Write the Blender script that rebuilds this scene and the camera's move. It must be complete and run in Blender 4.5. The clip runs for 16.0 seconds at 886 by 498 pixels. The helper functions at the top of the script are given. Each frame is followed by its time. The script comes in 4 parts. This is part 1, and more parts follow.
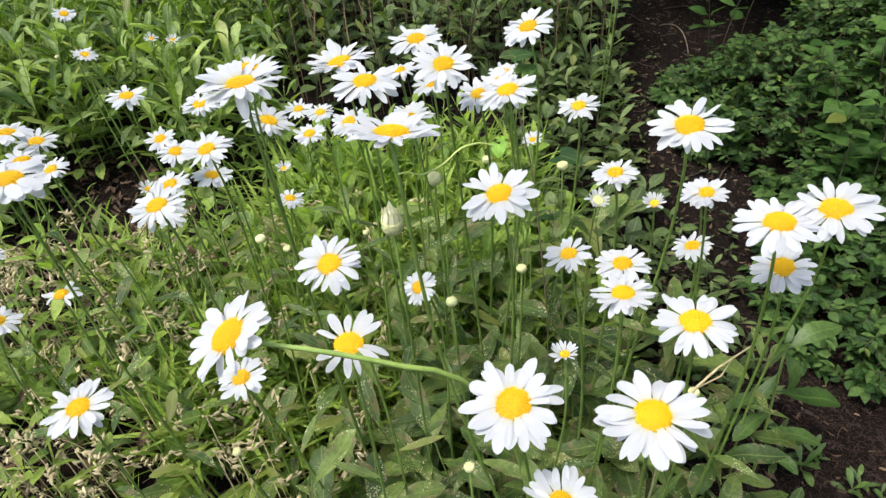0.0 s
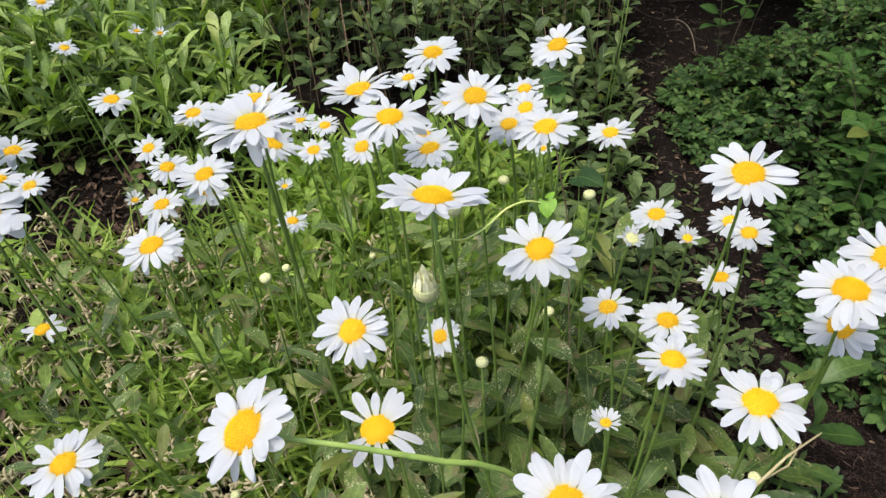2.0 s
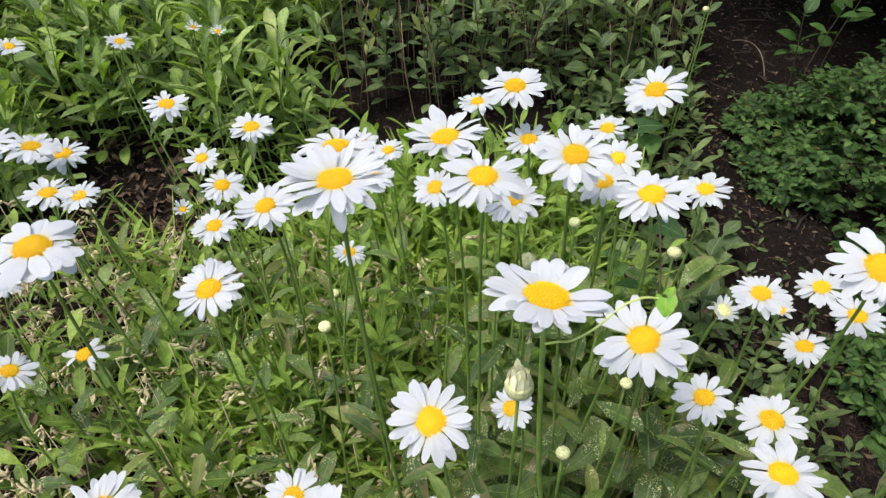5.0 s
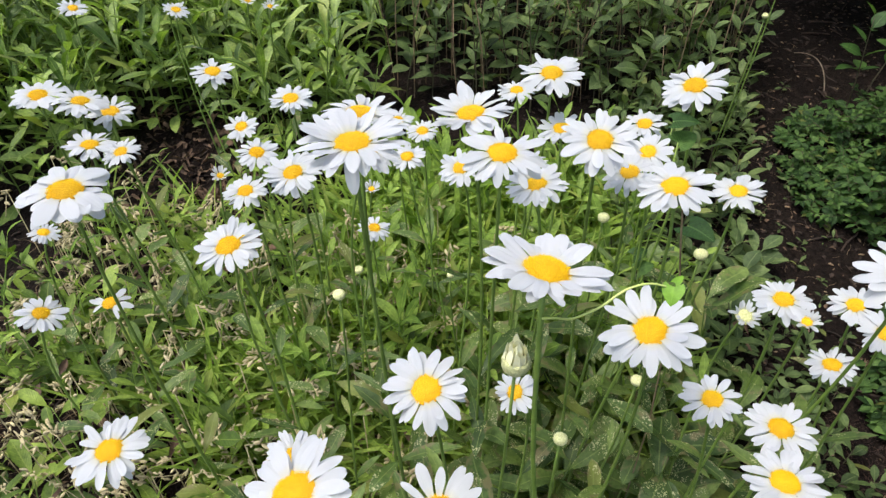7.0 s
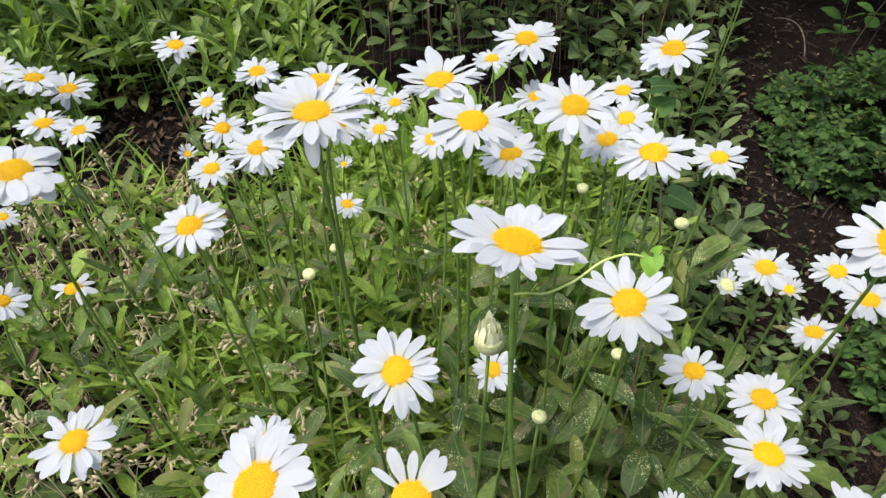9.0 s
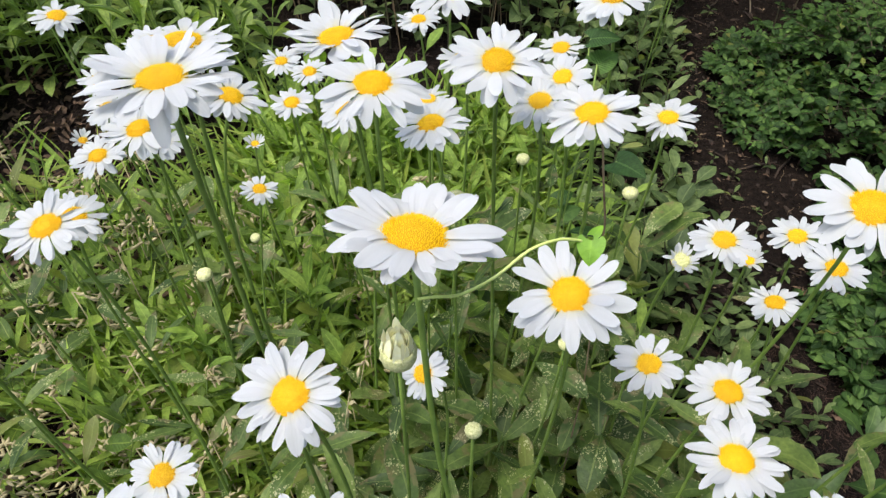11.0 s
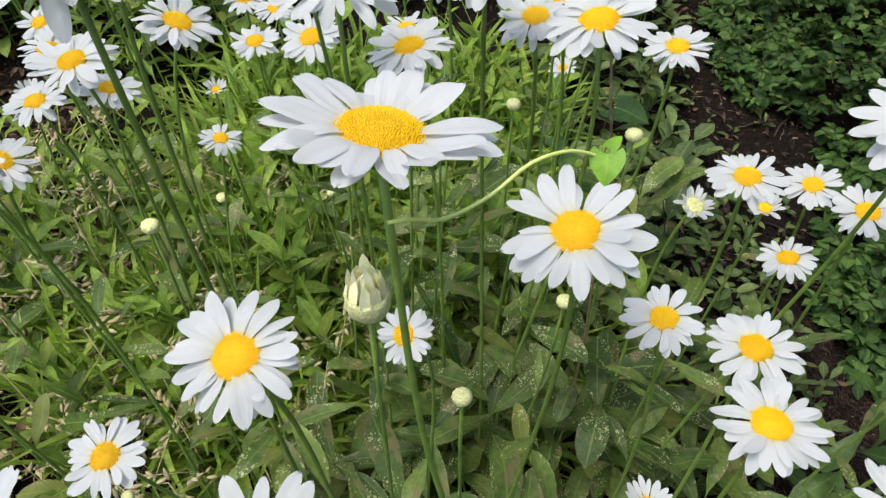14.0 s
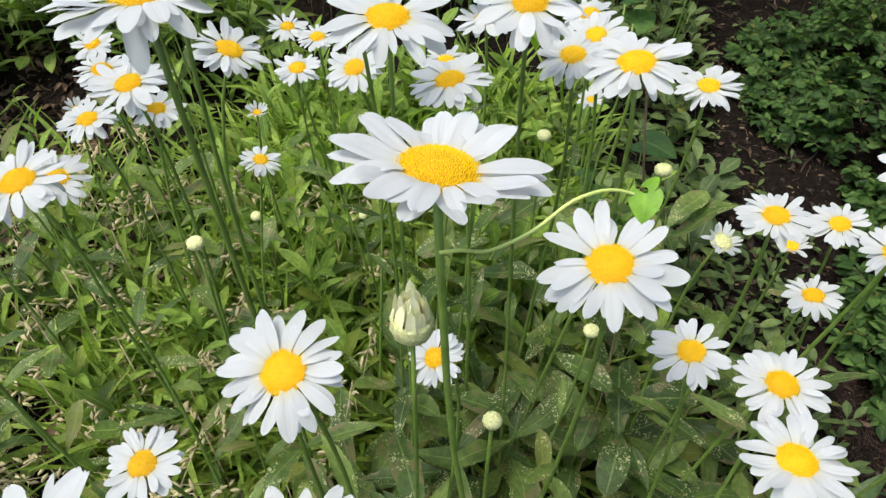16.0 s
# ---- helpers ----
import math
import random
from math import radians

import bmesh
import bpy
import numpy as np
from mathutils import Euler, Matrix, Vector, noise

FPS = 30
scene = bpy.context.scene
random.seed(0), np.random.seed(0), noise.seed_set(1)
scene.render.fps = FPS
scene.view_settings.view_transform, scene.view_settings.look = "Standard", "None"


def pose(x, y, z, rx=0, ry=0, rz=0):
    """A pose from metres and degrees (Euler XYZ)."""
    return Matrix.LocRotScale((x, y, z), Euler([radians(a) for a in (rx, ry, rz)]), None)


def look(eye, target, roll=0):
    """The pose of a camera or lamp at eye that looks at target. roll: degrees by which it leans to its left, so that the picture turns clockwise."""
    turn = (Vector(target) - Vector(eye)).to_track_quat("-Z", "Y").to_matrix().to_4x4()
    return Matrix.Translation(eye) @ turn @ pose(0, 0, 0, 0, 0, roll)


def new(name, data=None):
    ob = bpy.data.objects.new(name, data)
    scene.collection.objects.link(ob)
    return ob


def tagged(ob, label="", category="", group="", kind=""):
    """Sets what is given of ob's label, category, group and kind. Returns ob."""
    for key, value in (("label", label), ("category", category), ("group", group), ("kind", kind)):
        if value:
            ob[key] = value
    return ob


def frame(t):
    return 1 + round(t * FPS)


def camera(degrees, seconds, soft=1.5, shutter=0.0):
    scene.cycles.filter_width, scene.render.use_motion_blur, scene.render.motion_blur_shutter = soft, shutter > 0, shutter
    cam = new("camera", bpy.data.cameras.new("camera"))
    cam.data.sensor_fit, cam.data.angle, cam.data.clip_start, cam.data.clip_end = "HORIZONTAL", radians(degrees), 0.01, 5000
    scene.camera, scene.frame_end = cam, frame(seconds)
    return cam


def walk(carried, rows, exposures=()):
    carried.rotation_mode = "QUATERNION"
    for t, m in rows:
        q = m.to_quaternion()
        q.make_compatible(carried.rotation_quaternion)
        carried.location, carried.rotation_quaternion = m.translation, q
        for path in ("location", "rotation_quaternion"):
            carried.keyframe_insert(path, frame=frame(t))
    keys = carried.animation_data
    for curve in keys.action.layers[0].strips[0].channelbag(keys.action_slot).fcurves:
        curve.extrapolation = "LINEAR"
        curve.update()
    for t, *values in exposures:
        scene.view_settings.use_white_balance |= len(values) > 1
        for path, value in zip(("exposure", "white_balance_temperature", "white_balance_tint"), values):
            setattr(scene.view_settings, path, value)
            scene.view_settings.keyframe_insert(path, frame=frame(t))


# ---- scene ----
cam = camera(68.6, 16.0, soft=1.4)
METRES, EYE, TILT, LEAN, TURN = 0.55, 1.0, -38.0, 5.0, 0.0
ROWS = [
    (0.0, 0.0023, 0.0004, -0.0030, 0.03, 0.10, -0.03),
    (0.5, -0.0261, 0.0162, 0.0215, -0.14, -0.34, -0.40),
    (1.0, -0.0544, 0.0630, 0.0482, -0.54, -0.86, -0.59),
    (1.5, -0.0674, 0.0971, 0.0875, -1.05, -1.41, -0.77),
    (2.0, -0.0826, 0.1225, 0.1295, -1.57, -1.88, -0.86),
    (2.5, -0.1135, 0.1567, 0.1680, -2.07, -2.34, -0.94),
    (3.0, -0.1394, 0.1845, 0.1990, -2.27, -2.64, -1.04),
    (3.5, -0.1681, 0.2105, 0.2218, -2.26, -2.79, -1.33),
    (4.0, -0.1886, 0.2334, 0.2446, -1.83, -2.88, -1.82),
    (6.5, -0.1628, 0.2367, 0.2485, 4.39, -3.01, -9.67),
    (7.0, -0.1390, 0.2368, 0.2158, 4.61, -3.55, -9.72),
    (7.5, -0.1300, 0.2349, 0.1953, 4.58, -4.03, -9.65),
    (8.0, -0.1373, 0.2326, 0.2003, 4.33, -4.44, -9.44),
    (8.5, -0.1307, 0.2564, 0.2025, 3.87, -4.87, -9.02),
    (9.0, -0.1203, 0.2812, 0.2133, 3.18, -5.39, -8.46),
    (11.5, -0.0486, 0.4813, 0.2121, -1.66, -7.53, -5.28),
    (12.0, -0.0367, 0.5177, 0.1987, -2.51, -8.09, -4.83),
    (12.5, -0.0251, 0.5497, 0.1890, -2.98, -8.58, -4.54),
    (13.0, -0.0132, 0.5695, 0.1786, -3.04, -8.97, -4.54),
    (13.5, -0.0221, 0.5742, 0.1686, -2.60, -9.04, -4.75),
    (14.0, -0.0491, 0.5598, 0.1624, -1.92, -8.86, -5.28),
    (14.5, -0.0707, 0.5387, 0.1598, -1.21, -8.46, -5.83),
    (15.0, -0.0807, 0.5276, 0.1603, -0.64, -8.04, -6.34),
    (15.5, -0.0782, 0.5275, 0.1660, -0.30, -7.54, -6.79),
    (16.0, -0.0716, 0.5332, 0.1692, -0.08, -7.09, -7.10),
]
walk(cam, [(t, pose(0, 0, EYE, TILT, LEAN, TURN) @ pose(METRES * x, METRES * y, METRES * z, 90 + pitch, roll, yaw)) for t, x, y, z, yaw, pitch, roll in ROWS],
     exposures=((0.0, 1.28, 6550, 5), (1.0, 1.18, 6550, 5), (2.0, 1.1, 6500, 6), (4.0, 1.13, 6450, 6), (8.0, 1.11, 6450, 6), (12.0, 1.12, 6550, 4), (13.4, 1.12, 6550, 3), (14.0, 1.0, 6600, 3), (15.0, 1.06, 6650, 2), (16.0, 1.08, 6650, 1)))

# ---- light ----
world = bpy.data.worlds.new("sky")
scene.world = world
world.use_nodes = True
wn = world.node_tree
sky = wn.nodes.new("ShaderNodeTexSky")
sky.sky_type, sky.sun_disc = "NISHITA", False
SUN_UP, SUN_ROUND = radians(70), radians(245)
sky.sun_elevation, sky.sun_rotation = SUN_UP, SUN_ROUND
wn.links.new(sky.outputs[0], wn.nodes["Background"].inputs[0])
sky.air_density, sky.dust_density, sky.ozone_density = 1.0, 4.0, 0.6
wn.nodes["Background"].inputs[1].default_value = 0.135
sun = new("sun", bpy.data.lights.new("sun", "SUN"))
sun.data.energy, sun.data.angle, sun.data.color = 1.2, radians(24), (1.0, 0.97, 0.93)
sun_dir = Vector((math.sin(SUN_ROUND) * math.cos(SUN_UP), math.cos(SUN_ROUND) * math.cos(SUN_UP), math.sin(SUN_UP)))
sun.matrix_world = look(sun_dir * 20, (0, 0, 0))


# ---- materials ----
def shader(name):
    m = bpy.data.materials.new(name)
    m.use_nodes = True
    return m, m.node_tree, m.node_tree.nodes["Principled BSDF"]


def node(tree, kind, **values):
    n = tree.nodes.new(kind)
    for key, value in values.items():
        n.inputs[key.replace("_", " ")].default_value = value
    return n


def calc(tree, op, a, b=0.0):
    n = tree.nodes.new("ShaderNodeMath")
    n.operation = op
    for i, v in enumerate((a, b)):
        if isinstance(v, (int, float)):
            n.inputs[i].default_value = v
        else:
            tree.links.new(v, n.inputs[i])
    return n.outputs[0]


def ramp(tree, value, *stops):
    n = tree.nodes.new("ShaderNodeValToRGB")
    e = n.color_ramp.elements
    while len(e) < len(stops):
        e.new(0.5)
    for el, (at, c) in zip(e, stops):
        el.position, el.color = at, (*c, 1)
    tree.links.new(value, n.inputs[0])
    return n.outputs[0]


def blend(tree, how, fac, a, b):
    n = tree.nodes.new("ShaderNodeMix")
    n.data_type, n.blend_type = "RGBA", how
    for slot, v in ((0, fac), (6, a), (7, b)):
        if isinstance(v, (int, float)):
            n.inputs[slot].default_value = v
        elif isinstance(v, tuple):
            n.inputs[slot].default_value = (*v, 1)
        else:
            tree.links.new(v, n.inputs[slot])
    return n.outputs[2]


def own_random(tree):
    a = tree.nodes.new("ShaderNodeObjectInfo").outputs["Random"]
    b = tree.nodes.new("ShaderNodeNewGeometry").outputs["Random Per Island"]
    return calc(tree, "FRACT", calc(tree, "ADD", a, b))


def bump(tree, bsdf, height, strength, distance=0.001):
    n = node(tree, "ShaderNodeBump", Strength=strength, Distance=distance)
    tree.links.new(height, n.inputs["Height"])
    tree.links.new(n.outputs[0], bsdf.inputs["Normal"])
    return n.outputs[0]


def thin(tree, bsdf, colour, share):
    """Lets part of the light through a thin sheet."""
    glow = tree.nodes.new("ShaderNodeBsdfTranslucent")
    tree.links.new(colour, glow.inputs[0])
    mix = node(tree, "ShaderNodeMixShader", Fac=share)
    tree.links.new(bsdf.outputs[0], mix.inputs[1])
    tree.links.new(glow.outputs[0], mix.inputs[2])
    tree.links.new(mix.outputs[0], tree.nodes["Material Output"].inputs[0])


def leaf_material(name, dark, mid, light, rough=0.5, specks=0.0, share=0.28, yellow=0.0, rib=0.35, vein=0.2, gloss=0.25):
    m, tree, bsdf = shader(name)
    obj = tree.nodes.new("ShaderNodeTexCoord")
    rnd = own_random(tree)
    base = ramp(tree, rnd, (0.0, dark), (0.45, mid), (0.9, light), (1.0, light))
    patch = node(tree, "ShaderNodeTexNoise", Scale=26.0, Detail=3.0)
    geo = tree.nodes.new("ShaderNodeNewGeometry")
    tree.links.new(geo.outputs["Position"], patch.inputs["Vector"])
    base = blend(tree, "MULTIPLY", 0.8, base, ramp(tree, patch.outputs[0], (0.3, (0.55, 0.6, 0.55)), (0.7, (1.3, 1.25, 1.15))))
    mottle = node(tree, "ShaderNodeTexNoise", Scale=170.0, Detail=4.0)
    tree.links.new(geo.outputs["Position"], mottle.inputs["Vector"])
    base = blend(tree, "MULTIPLY", 0.7, base, ramp(tree, mottle.outputs[0], (0.35, (0.7, 0.72, 0.7)), (0.65, (1.25, 1.22, 1.2))))
    uv = tree.nodes.new("ShaderNodeSeparateXYZ")
    tree.links.new(obj.outputs["UV"], uv.inputs[0])
    off = calc(tree, "ABSOLUTE", calc(tree, "SUBTRACT", uv.outputs[0], 0.5))
    mid_line = calc(tree, "LESS_THAN", off, 0.035)
    base = blend(tree, "MIX", calc(tree, "MULTIPLY", mid_line, rib), base, (light[0] * 1.5, light[1] * 1.35, light[2] * 1.5))
    if yellow:
        sick = calc(tree, "GREATER_THAN", calc(tree, "FRACT", calc(tree, "MULTIPLY", rnd, 37.7)), 1 - yellow)
        base = blend(tree, "MIX", calc(tree, "MULTIPLY", sick, 0.4), base, (0.24, 0.23, 0.05))
    if specks:
        rim = calc(tree, "POWER", calc(tree, "MULTIPLY", off, 2.0), 2.0)
        zone = node(tree, "ShaderNodeTexNoise", Scale=38.0, Detail=4.0)
        tree.links.new(geo.outputs["Position"], zone.inputs["Vector"])
        ill = calc(tree, "ADD", zone.outputs[0], calc(tree, "ADD", calc(tree, "MULTIPLY", rim, 0.1), calc(tree, "MULTIPLY", uv.outputs[1], 0.1)))
        for fine_at, size, need in ((210.0, 0.3, 0.66), (400.0, 0.3, 0.645)):
            dots = node(tree, "ShaderNodeTexVoronoi", Scale=fine_at)
            tree.links.new(geo.outputs["Position"], dots.inputs["Vector"])
            hit = calc(tree, "MULTIPLY", calc(tree, "LESS_THAN", dots.outputs["Distance"], size), calc(tree, "GREATER_THAN", ill, need))
            base = blend(tree, "MIX", calc(tree, "MULTIPLY", hit, specks), base, (0.5, 0.48, 0.26))
        rot = node(tree, "ShaderNodeTexNoise", Scale=48.0, Detail=5.0)
        tree.links.new(geo.outputs["Position"], rot.inputs["Vector"])
        edge = calc(tree, "ADD", rot.outputs[0], calc(tree, "MULTIPLY", calc(tree, "POWER", calc(tree, "MULTIPLY", off, 2.0), 3.0), 0.1))
        base = blend(tree, "MIX", ramp(tree, edge, (0.59, (0.0, 0.0, 0.0)), (0.67, (0.6, 0.6, 0.6))), base, (0.19, 0.145, 0.075))
    tree.links.new(base, bsdf.inputs["Base Color"])
    veins = calc(tree, "SINE", calc(tree, "MULTIPLY", calc(tree, "ADD", uv.outputs[1], calc(tree, "MULTIPLY", off, -0.5)), 75.0))
    fine = node(tree, "ShaderNodeTexNoise", Scale=300.0, Detail=2.0)
    tree.links.new(geo.outputs["Position"], fine.inputs["Vector"])
    bump(tree, bsdf, calc(tree, "ADD", calc(tree, "MULTIPLY", veins, vein), fine.outputs[0]), 0.7, 0.001)
    bsdf.inputs["Roughness"].default_value = rough
    bsdf.inputs["Specular IOR Level"].default_value = gloss
    thin(tree, bsdf, blend(tree, "MULTIPLY", 1.0, base, (1.5, 1.7, 0.7)), share)
    return m


LEAF_DAISY = leaf_material("daisy_leaf", (0.042, 0.076, 0.019), (0.082, 0.132, 0.032), (0.155, 0.214, 0.057), 0.46, 0.65, yellow=0.08, vein=0.07, rib=0.4, gloss=0.28)
LEAF_CLEAN = leaf_material("clean_leaf", (0.05, 0.1, 0.022), (0.08, 0.145, 0.034), (0.12, 0.19, 0.05), 0.4, 0.0, vein=0.06, rib=0.45, gloss=0.45)
LEAF_FRESH = leaf_material("fresh_leaf", (0.056, 0.098, 0.016), (0.12, 0.188, 0.03), (0.225, 0.305, 0.058), 0.45, 0.0, 0.3, yellow=0.1, gloss=0.28)
LEAF_STAND = leaf_material("stand_leaf", (0.062, 0.108, 0.022), (0.146, 0.226, 0.046), (0.285, 0.375, 0.095), 0.43, 0.0, 0.28, yellow=0.05, gloss=0.38)
LEAF_WEED = leaf_material("weed_leaf", (0.108, 0.182, 0.031), (0.182, 0.278, 0.048), (0.272, 0.375, 0.08), 0.55, 0.0, 0.36, yellow=0.07)
LEAF_SHRUB = leaf_material("shrub_leaf", (0.014, 0.037, 0.009), (0.04, 0.088, 0.02), (0.086, 0.152, 0.038), 0.55, 0.0, 0.24, yellow=0.02)
LEAF_BROAD = leaf_material("broad_leaf", (0.03, 0.072, 0.016), (0.052, 0.115, 0.025), (0.088, 0.165, 0.04), 0.5, 0.0, 0.28, yellow=0.01)
LEAF_DARK = leaf_material("back_leaf", (0.045, 0.074, 0.024), (0.086, 0.13, 0.043), (0.148, 0.2, 0.076), 0.5, 0.0, 0.25, yellow=0.03)
LEAF_VINE = leaf_material("vine_leaf", (0.16, 0.32, 0.035), (0.18, 0.35, 0.04), (0.2, 0.38, 0.045), 0.4, 0.0, 0.35, rib=0.2, vein=0.03)
GRASS = leaf_material("grass_blade", (0.14, 0.225, 0.034), (0.22, 0.32, 0.054), (0.33, 0.43, 0.098), 0.5, 0.0, 0.32, yellow=0.1, rib=0.1)


def plain_material(name, dark, light, rough, scale, relief=0.4, depth=0.001, through_light=0.0):
    m, tree, bsdf = shader(name)
    geo = tree.nodes.new("ShaderNodeNewGeometry")
    n = node(tree, "ShaderNodeTexNoise", Scale=scale, Detail=6.0)
    tree.links.new(geo.outputs["Position"], n.inputs["Vector"])
    base = ramp(tree, n.outputs[0], (0.3, dark), (0.7, light))
    shift = ramp(tree, own_random(tree), (0.0, (0.82, 0.82, 0.82)), (1.0, (1.15, 1.15, 1.15)))
    base = blend(tree, "MULTIPLY", 1.0, base, shift)
    tree.links.new(base, bsdf.inputs["Base Color"])
    bsdf.inputs["Roughness"].default_value = rough
    bsdf.inputs["Specular IOR Level"].default_value = 0.35
    bump(tree, bsdf, n.outputs[0], relief, depth)
    if through_light:
        thin(tree, bsdf, base, through_light)
    return m


STEM = plain_material("stem_green", (0.105, 0.17, 0.03), (0.18, 0.258, 0.05), 0.5, 90.0)
STEM_PALE = plain_material("stem_pale", (0.17, 0.25, 0.05), (0.25, 0.34, 0.08), 0.45, 60.0)
TENDRIL = plain_material("tendril", (0.46, 0.55, 0.14), (0.58, 0.66, 0.2), 0.45, 60.0)
STEM_DARK = plain_material("stem_brown", (0.04, 0.035, 0.02), (0.09, 0.075, 0.04), 0.7, 70.0)
CALYX = plain_material("calyx_green", (0.12, 0.18, 0.05), (0.22, 0.3, 0.1), 0.6, 300.0)
BUD = plain_material("bud_cream", (0.82, 0.8, 0.46), (0.92, 0.9, 0.68), 0.6, 200.0, 0.15, through_light=0.3)
BUD_SCALES = plain_material("bud_scales", (0.4, 0.42, 0.16), (0.72, 0.7, 0.38), 0.6, 700.0, 0.8)
STRAW = plain_material("straw", (0.36, 0.29, 0.15), (0.6, 0.52, 0.31), 0.7, 120.0, through_light=0.2)
FIBRE = plain_material("fibre", (0.04, 0.021, 0.016), (0.13, 0.07, 0.05), 0.9, 50.0)
DEAD = plain_material("dead_leaf", (0.14, 0.088, 0.052), (0.33, 0.235, 0.14), 0.8, 80.0, through_light=0.15)
DEAD_DARK = plain_material("dead_leaf_dark", (0.05, 0.03, 0.02), (0.16, 0.1, 0.062), 0.85, 90.0, through_light=0.1)
LITTER = plain_material("litter", (0.01, 0.0065, 0.005), (0.055, 0.035, 0.025), 0.9, 40.0)

PETAL, tree, bsdf = shader("petal_white")
tc = tree.nodes.new("ShaderNodeTexCoord")
sep = tree.nodes.new("ShaderNodeSeparateXYZ")
tree.links.new(tc.outputs["UV"], sep.inputs[0])
groove = calc(tree, "SINE", calc(tree, "MULTIPLY", sep.outputs[0], 31.0))
# yellow light thrown back by the heart is painted into the petal roots
tint = ramp(tree, sep.outputs[1], (0.0, (0.63, 0.6, 0.32)), (0.13, (0.67, 0.66, 0.59)), (0.26, (0.68, 0.688, 0.712)), (1.0, (0.69, 0.704, 0.745)))
shade = ramp(tree, own_random(tree), (0.0, (0.93, 0.935, 0.95)), (0.5, (1.0, 1.0, 1.0)))
petal_colour = blend(tree, "MULTIPLY", 1.0, tint, shade)
tree.links.new(petal_colour, bsdf.inputs["Base Color"])
bsdf.inputs["Roughness"].default_value = 0.6
bsdf.inputs["Specular IOR Level"].default_value = 0.25
bump(tree, bsdf, groove, 0.09, 0.0004)
thin(tree, bsdf, petal_colour, 0.5)

DISC, tree, bsdf = shader("disc_yellow")
tc = tree.nodes.new("ShaderNodeTexCoord")
far_out = tree.nodes.new("ShaderNodeVectorMath")
far_out.operation = "LENGTH"
tree.links.new(tc.outputs["Object"], far_out.inputs[0])
rings = ramp(tree, far_out.outputs["Value"], (0.0, (0.6, 0.4, 0.006)), (0.1, (0.76, 0.52, 0.004)), (0.25, (0.86, 0.6, 0.004)), (0.34, (0.86, 0.57, 0.003)), (0.42, (0.74, 0.42, 0.003)))
each = ramp(tree, own_random(tree), (0.0, (0.92, 0.89, 0.82)), (0.5, (1.0, 0.99, 0.98)), (1.0, (1.04, 1.05, 1.03)))
tree.links.new(blend(tree, "MULTIPLY", 1.0, rings, each), bsdf.inputs["Base Color"])
bsdf.inputs["Roughness"].default_value = 0.65
DISC_BED = plain_material("disc_bed", (0.52, 0.27, 0.003), (0.64, 0.36, 0.004), 0.8, 400.0)

SOIL, tree, bsdf = shader("soil_dark")
geo = tree.nodes.new("ShaderNodeNewGeometry")
big = node(tree, "ShaderNodeTexNoise", Scale=5.0, Detail=4.0)
fine = node(tree, "ShaderNodeTexNoise", Scale=85.0, Detail=8.0)
crumb = node(tree, "ShaderNodeTexVoronoi", Scale=130.0)
for n in (big, fine, crumb):
    tree.links.new(geo.outputs["Position"], n.inputs["Vector"])
earth = ramp(tree, fine.outputs[0], (0.25, (0.0035, 0.0024, 0.002)), (0.6, (0.011, 0.0075, 0.006)), (0.85, (0.048, 0.033, 0.026)))
earth = blend(tree, "MULTIPLY", 0.7, earth, ramp(tree, big.outputs[0], (0.3, (0.6, 0.58, 0.56)), (0.7, (1.25, 1.2, 1.15))))
tree.links.new(earth, bsdf.inputs["Base Color"])
bsdf.inputs["Roughness"].default_value = 0.95
bsdf.inputs["Specular IOR Level"].default_value = 0.1
bump(tree, bsdf, calc(tree, "ADD", fine.outputs[0], crumb.outputs["Distance"]), 0.9, 0.006)


# ---- shapes ----
rng = random.Random(7)


def smooth(a, b, v):
    t = min(1, max(0, (v - a) / (b - a)))
    return t * t * (3 - 2 * t)


def ground_at(x, y):
    rise = -0.08 + 0.1 * min(y, 4.0) + 0.02 * max(0, min(y, 30) - 4.0)
    dip = 0.08 * smooth(0.4, 0.75, x) * (1 - smooth(0.8, 1.3, y))
    lump = 0.016 * noise.noise(Vector((x * 5, y * 5, 0))) + 0.006 * noise.noise(Vector((x * 22, y * 22, 3)))
    return rise - dip + lump


def sheet(rows, material, name, uv_rows=True):
    """A smooth sheet through rows of points, each row of equal length."""
    me = bpy.data.meshes.new(name)
    k = len(rows[0])
    verts = [p for row in rows for p in row]
    faces, coords = [], []
    for i in range(len(rows) - 1):
        for j in range(k - 1):
            faces.append((i * k + j, i * k + j + 1, (i + 1) * k + j + 1, (i + 1) * k + j))
            for a, b in ((0, 0), (0, 1), (1, 1), (1, 0)):
                coords += [(j + b) / (k - 1), (i + a) / (len(rows) - 1)]
    me.from_pydata(verts, [], faces)
    me.uv_layers.new(name="UVMap").data.foreach_set("uv", coords)
    me.polygons.foreach_set("use_smooth", [True] * len(faces))
    me.materials.append(material)
    return me


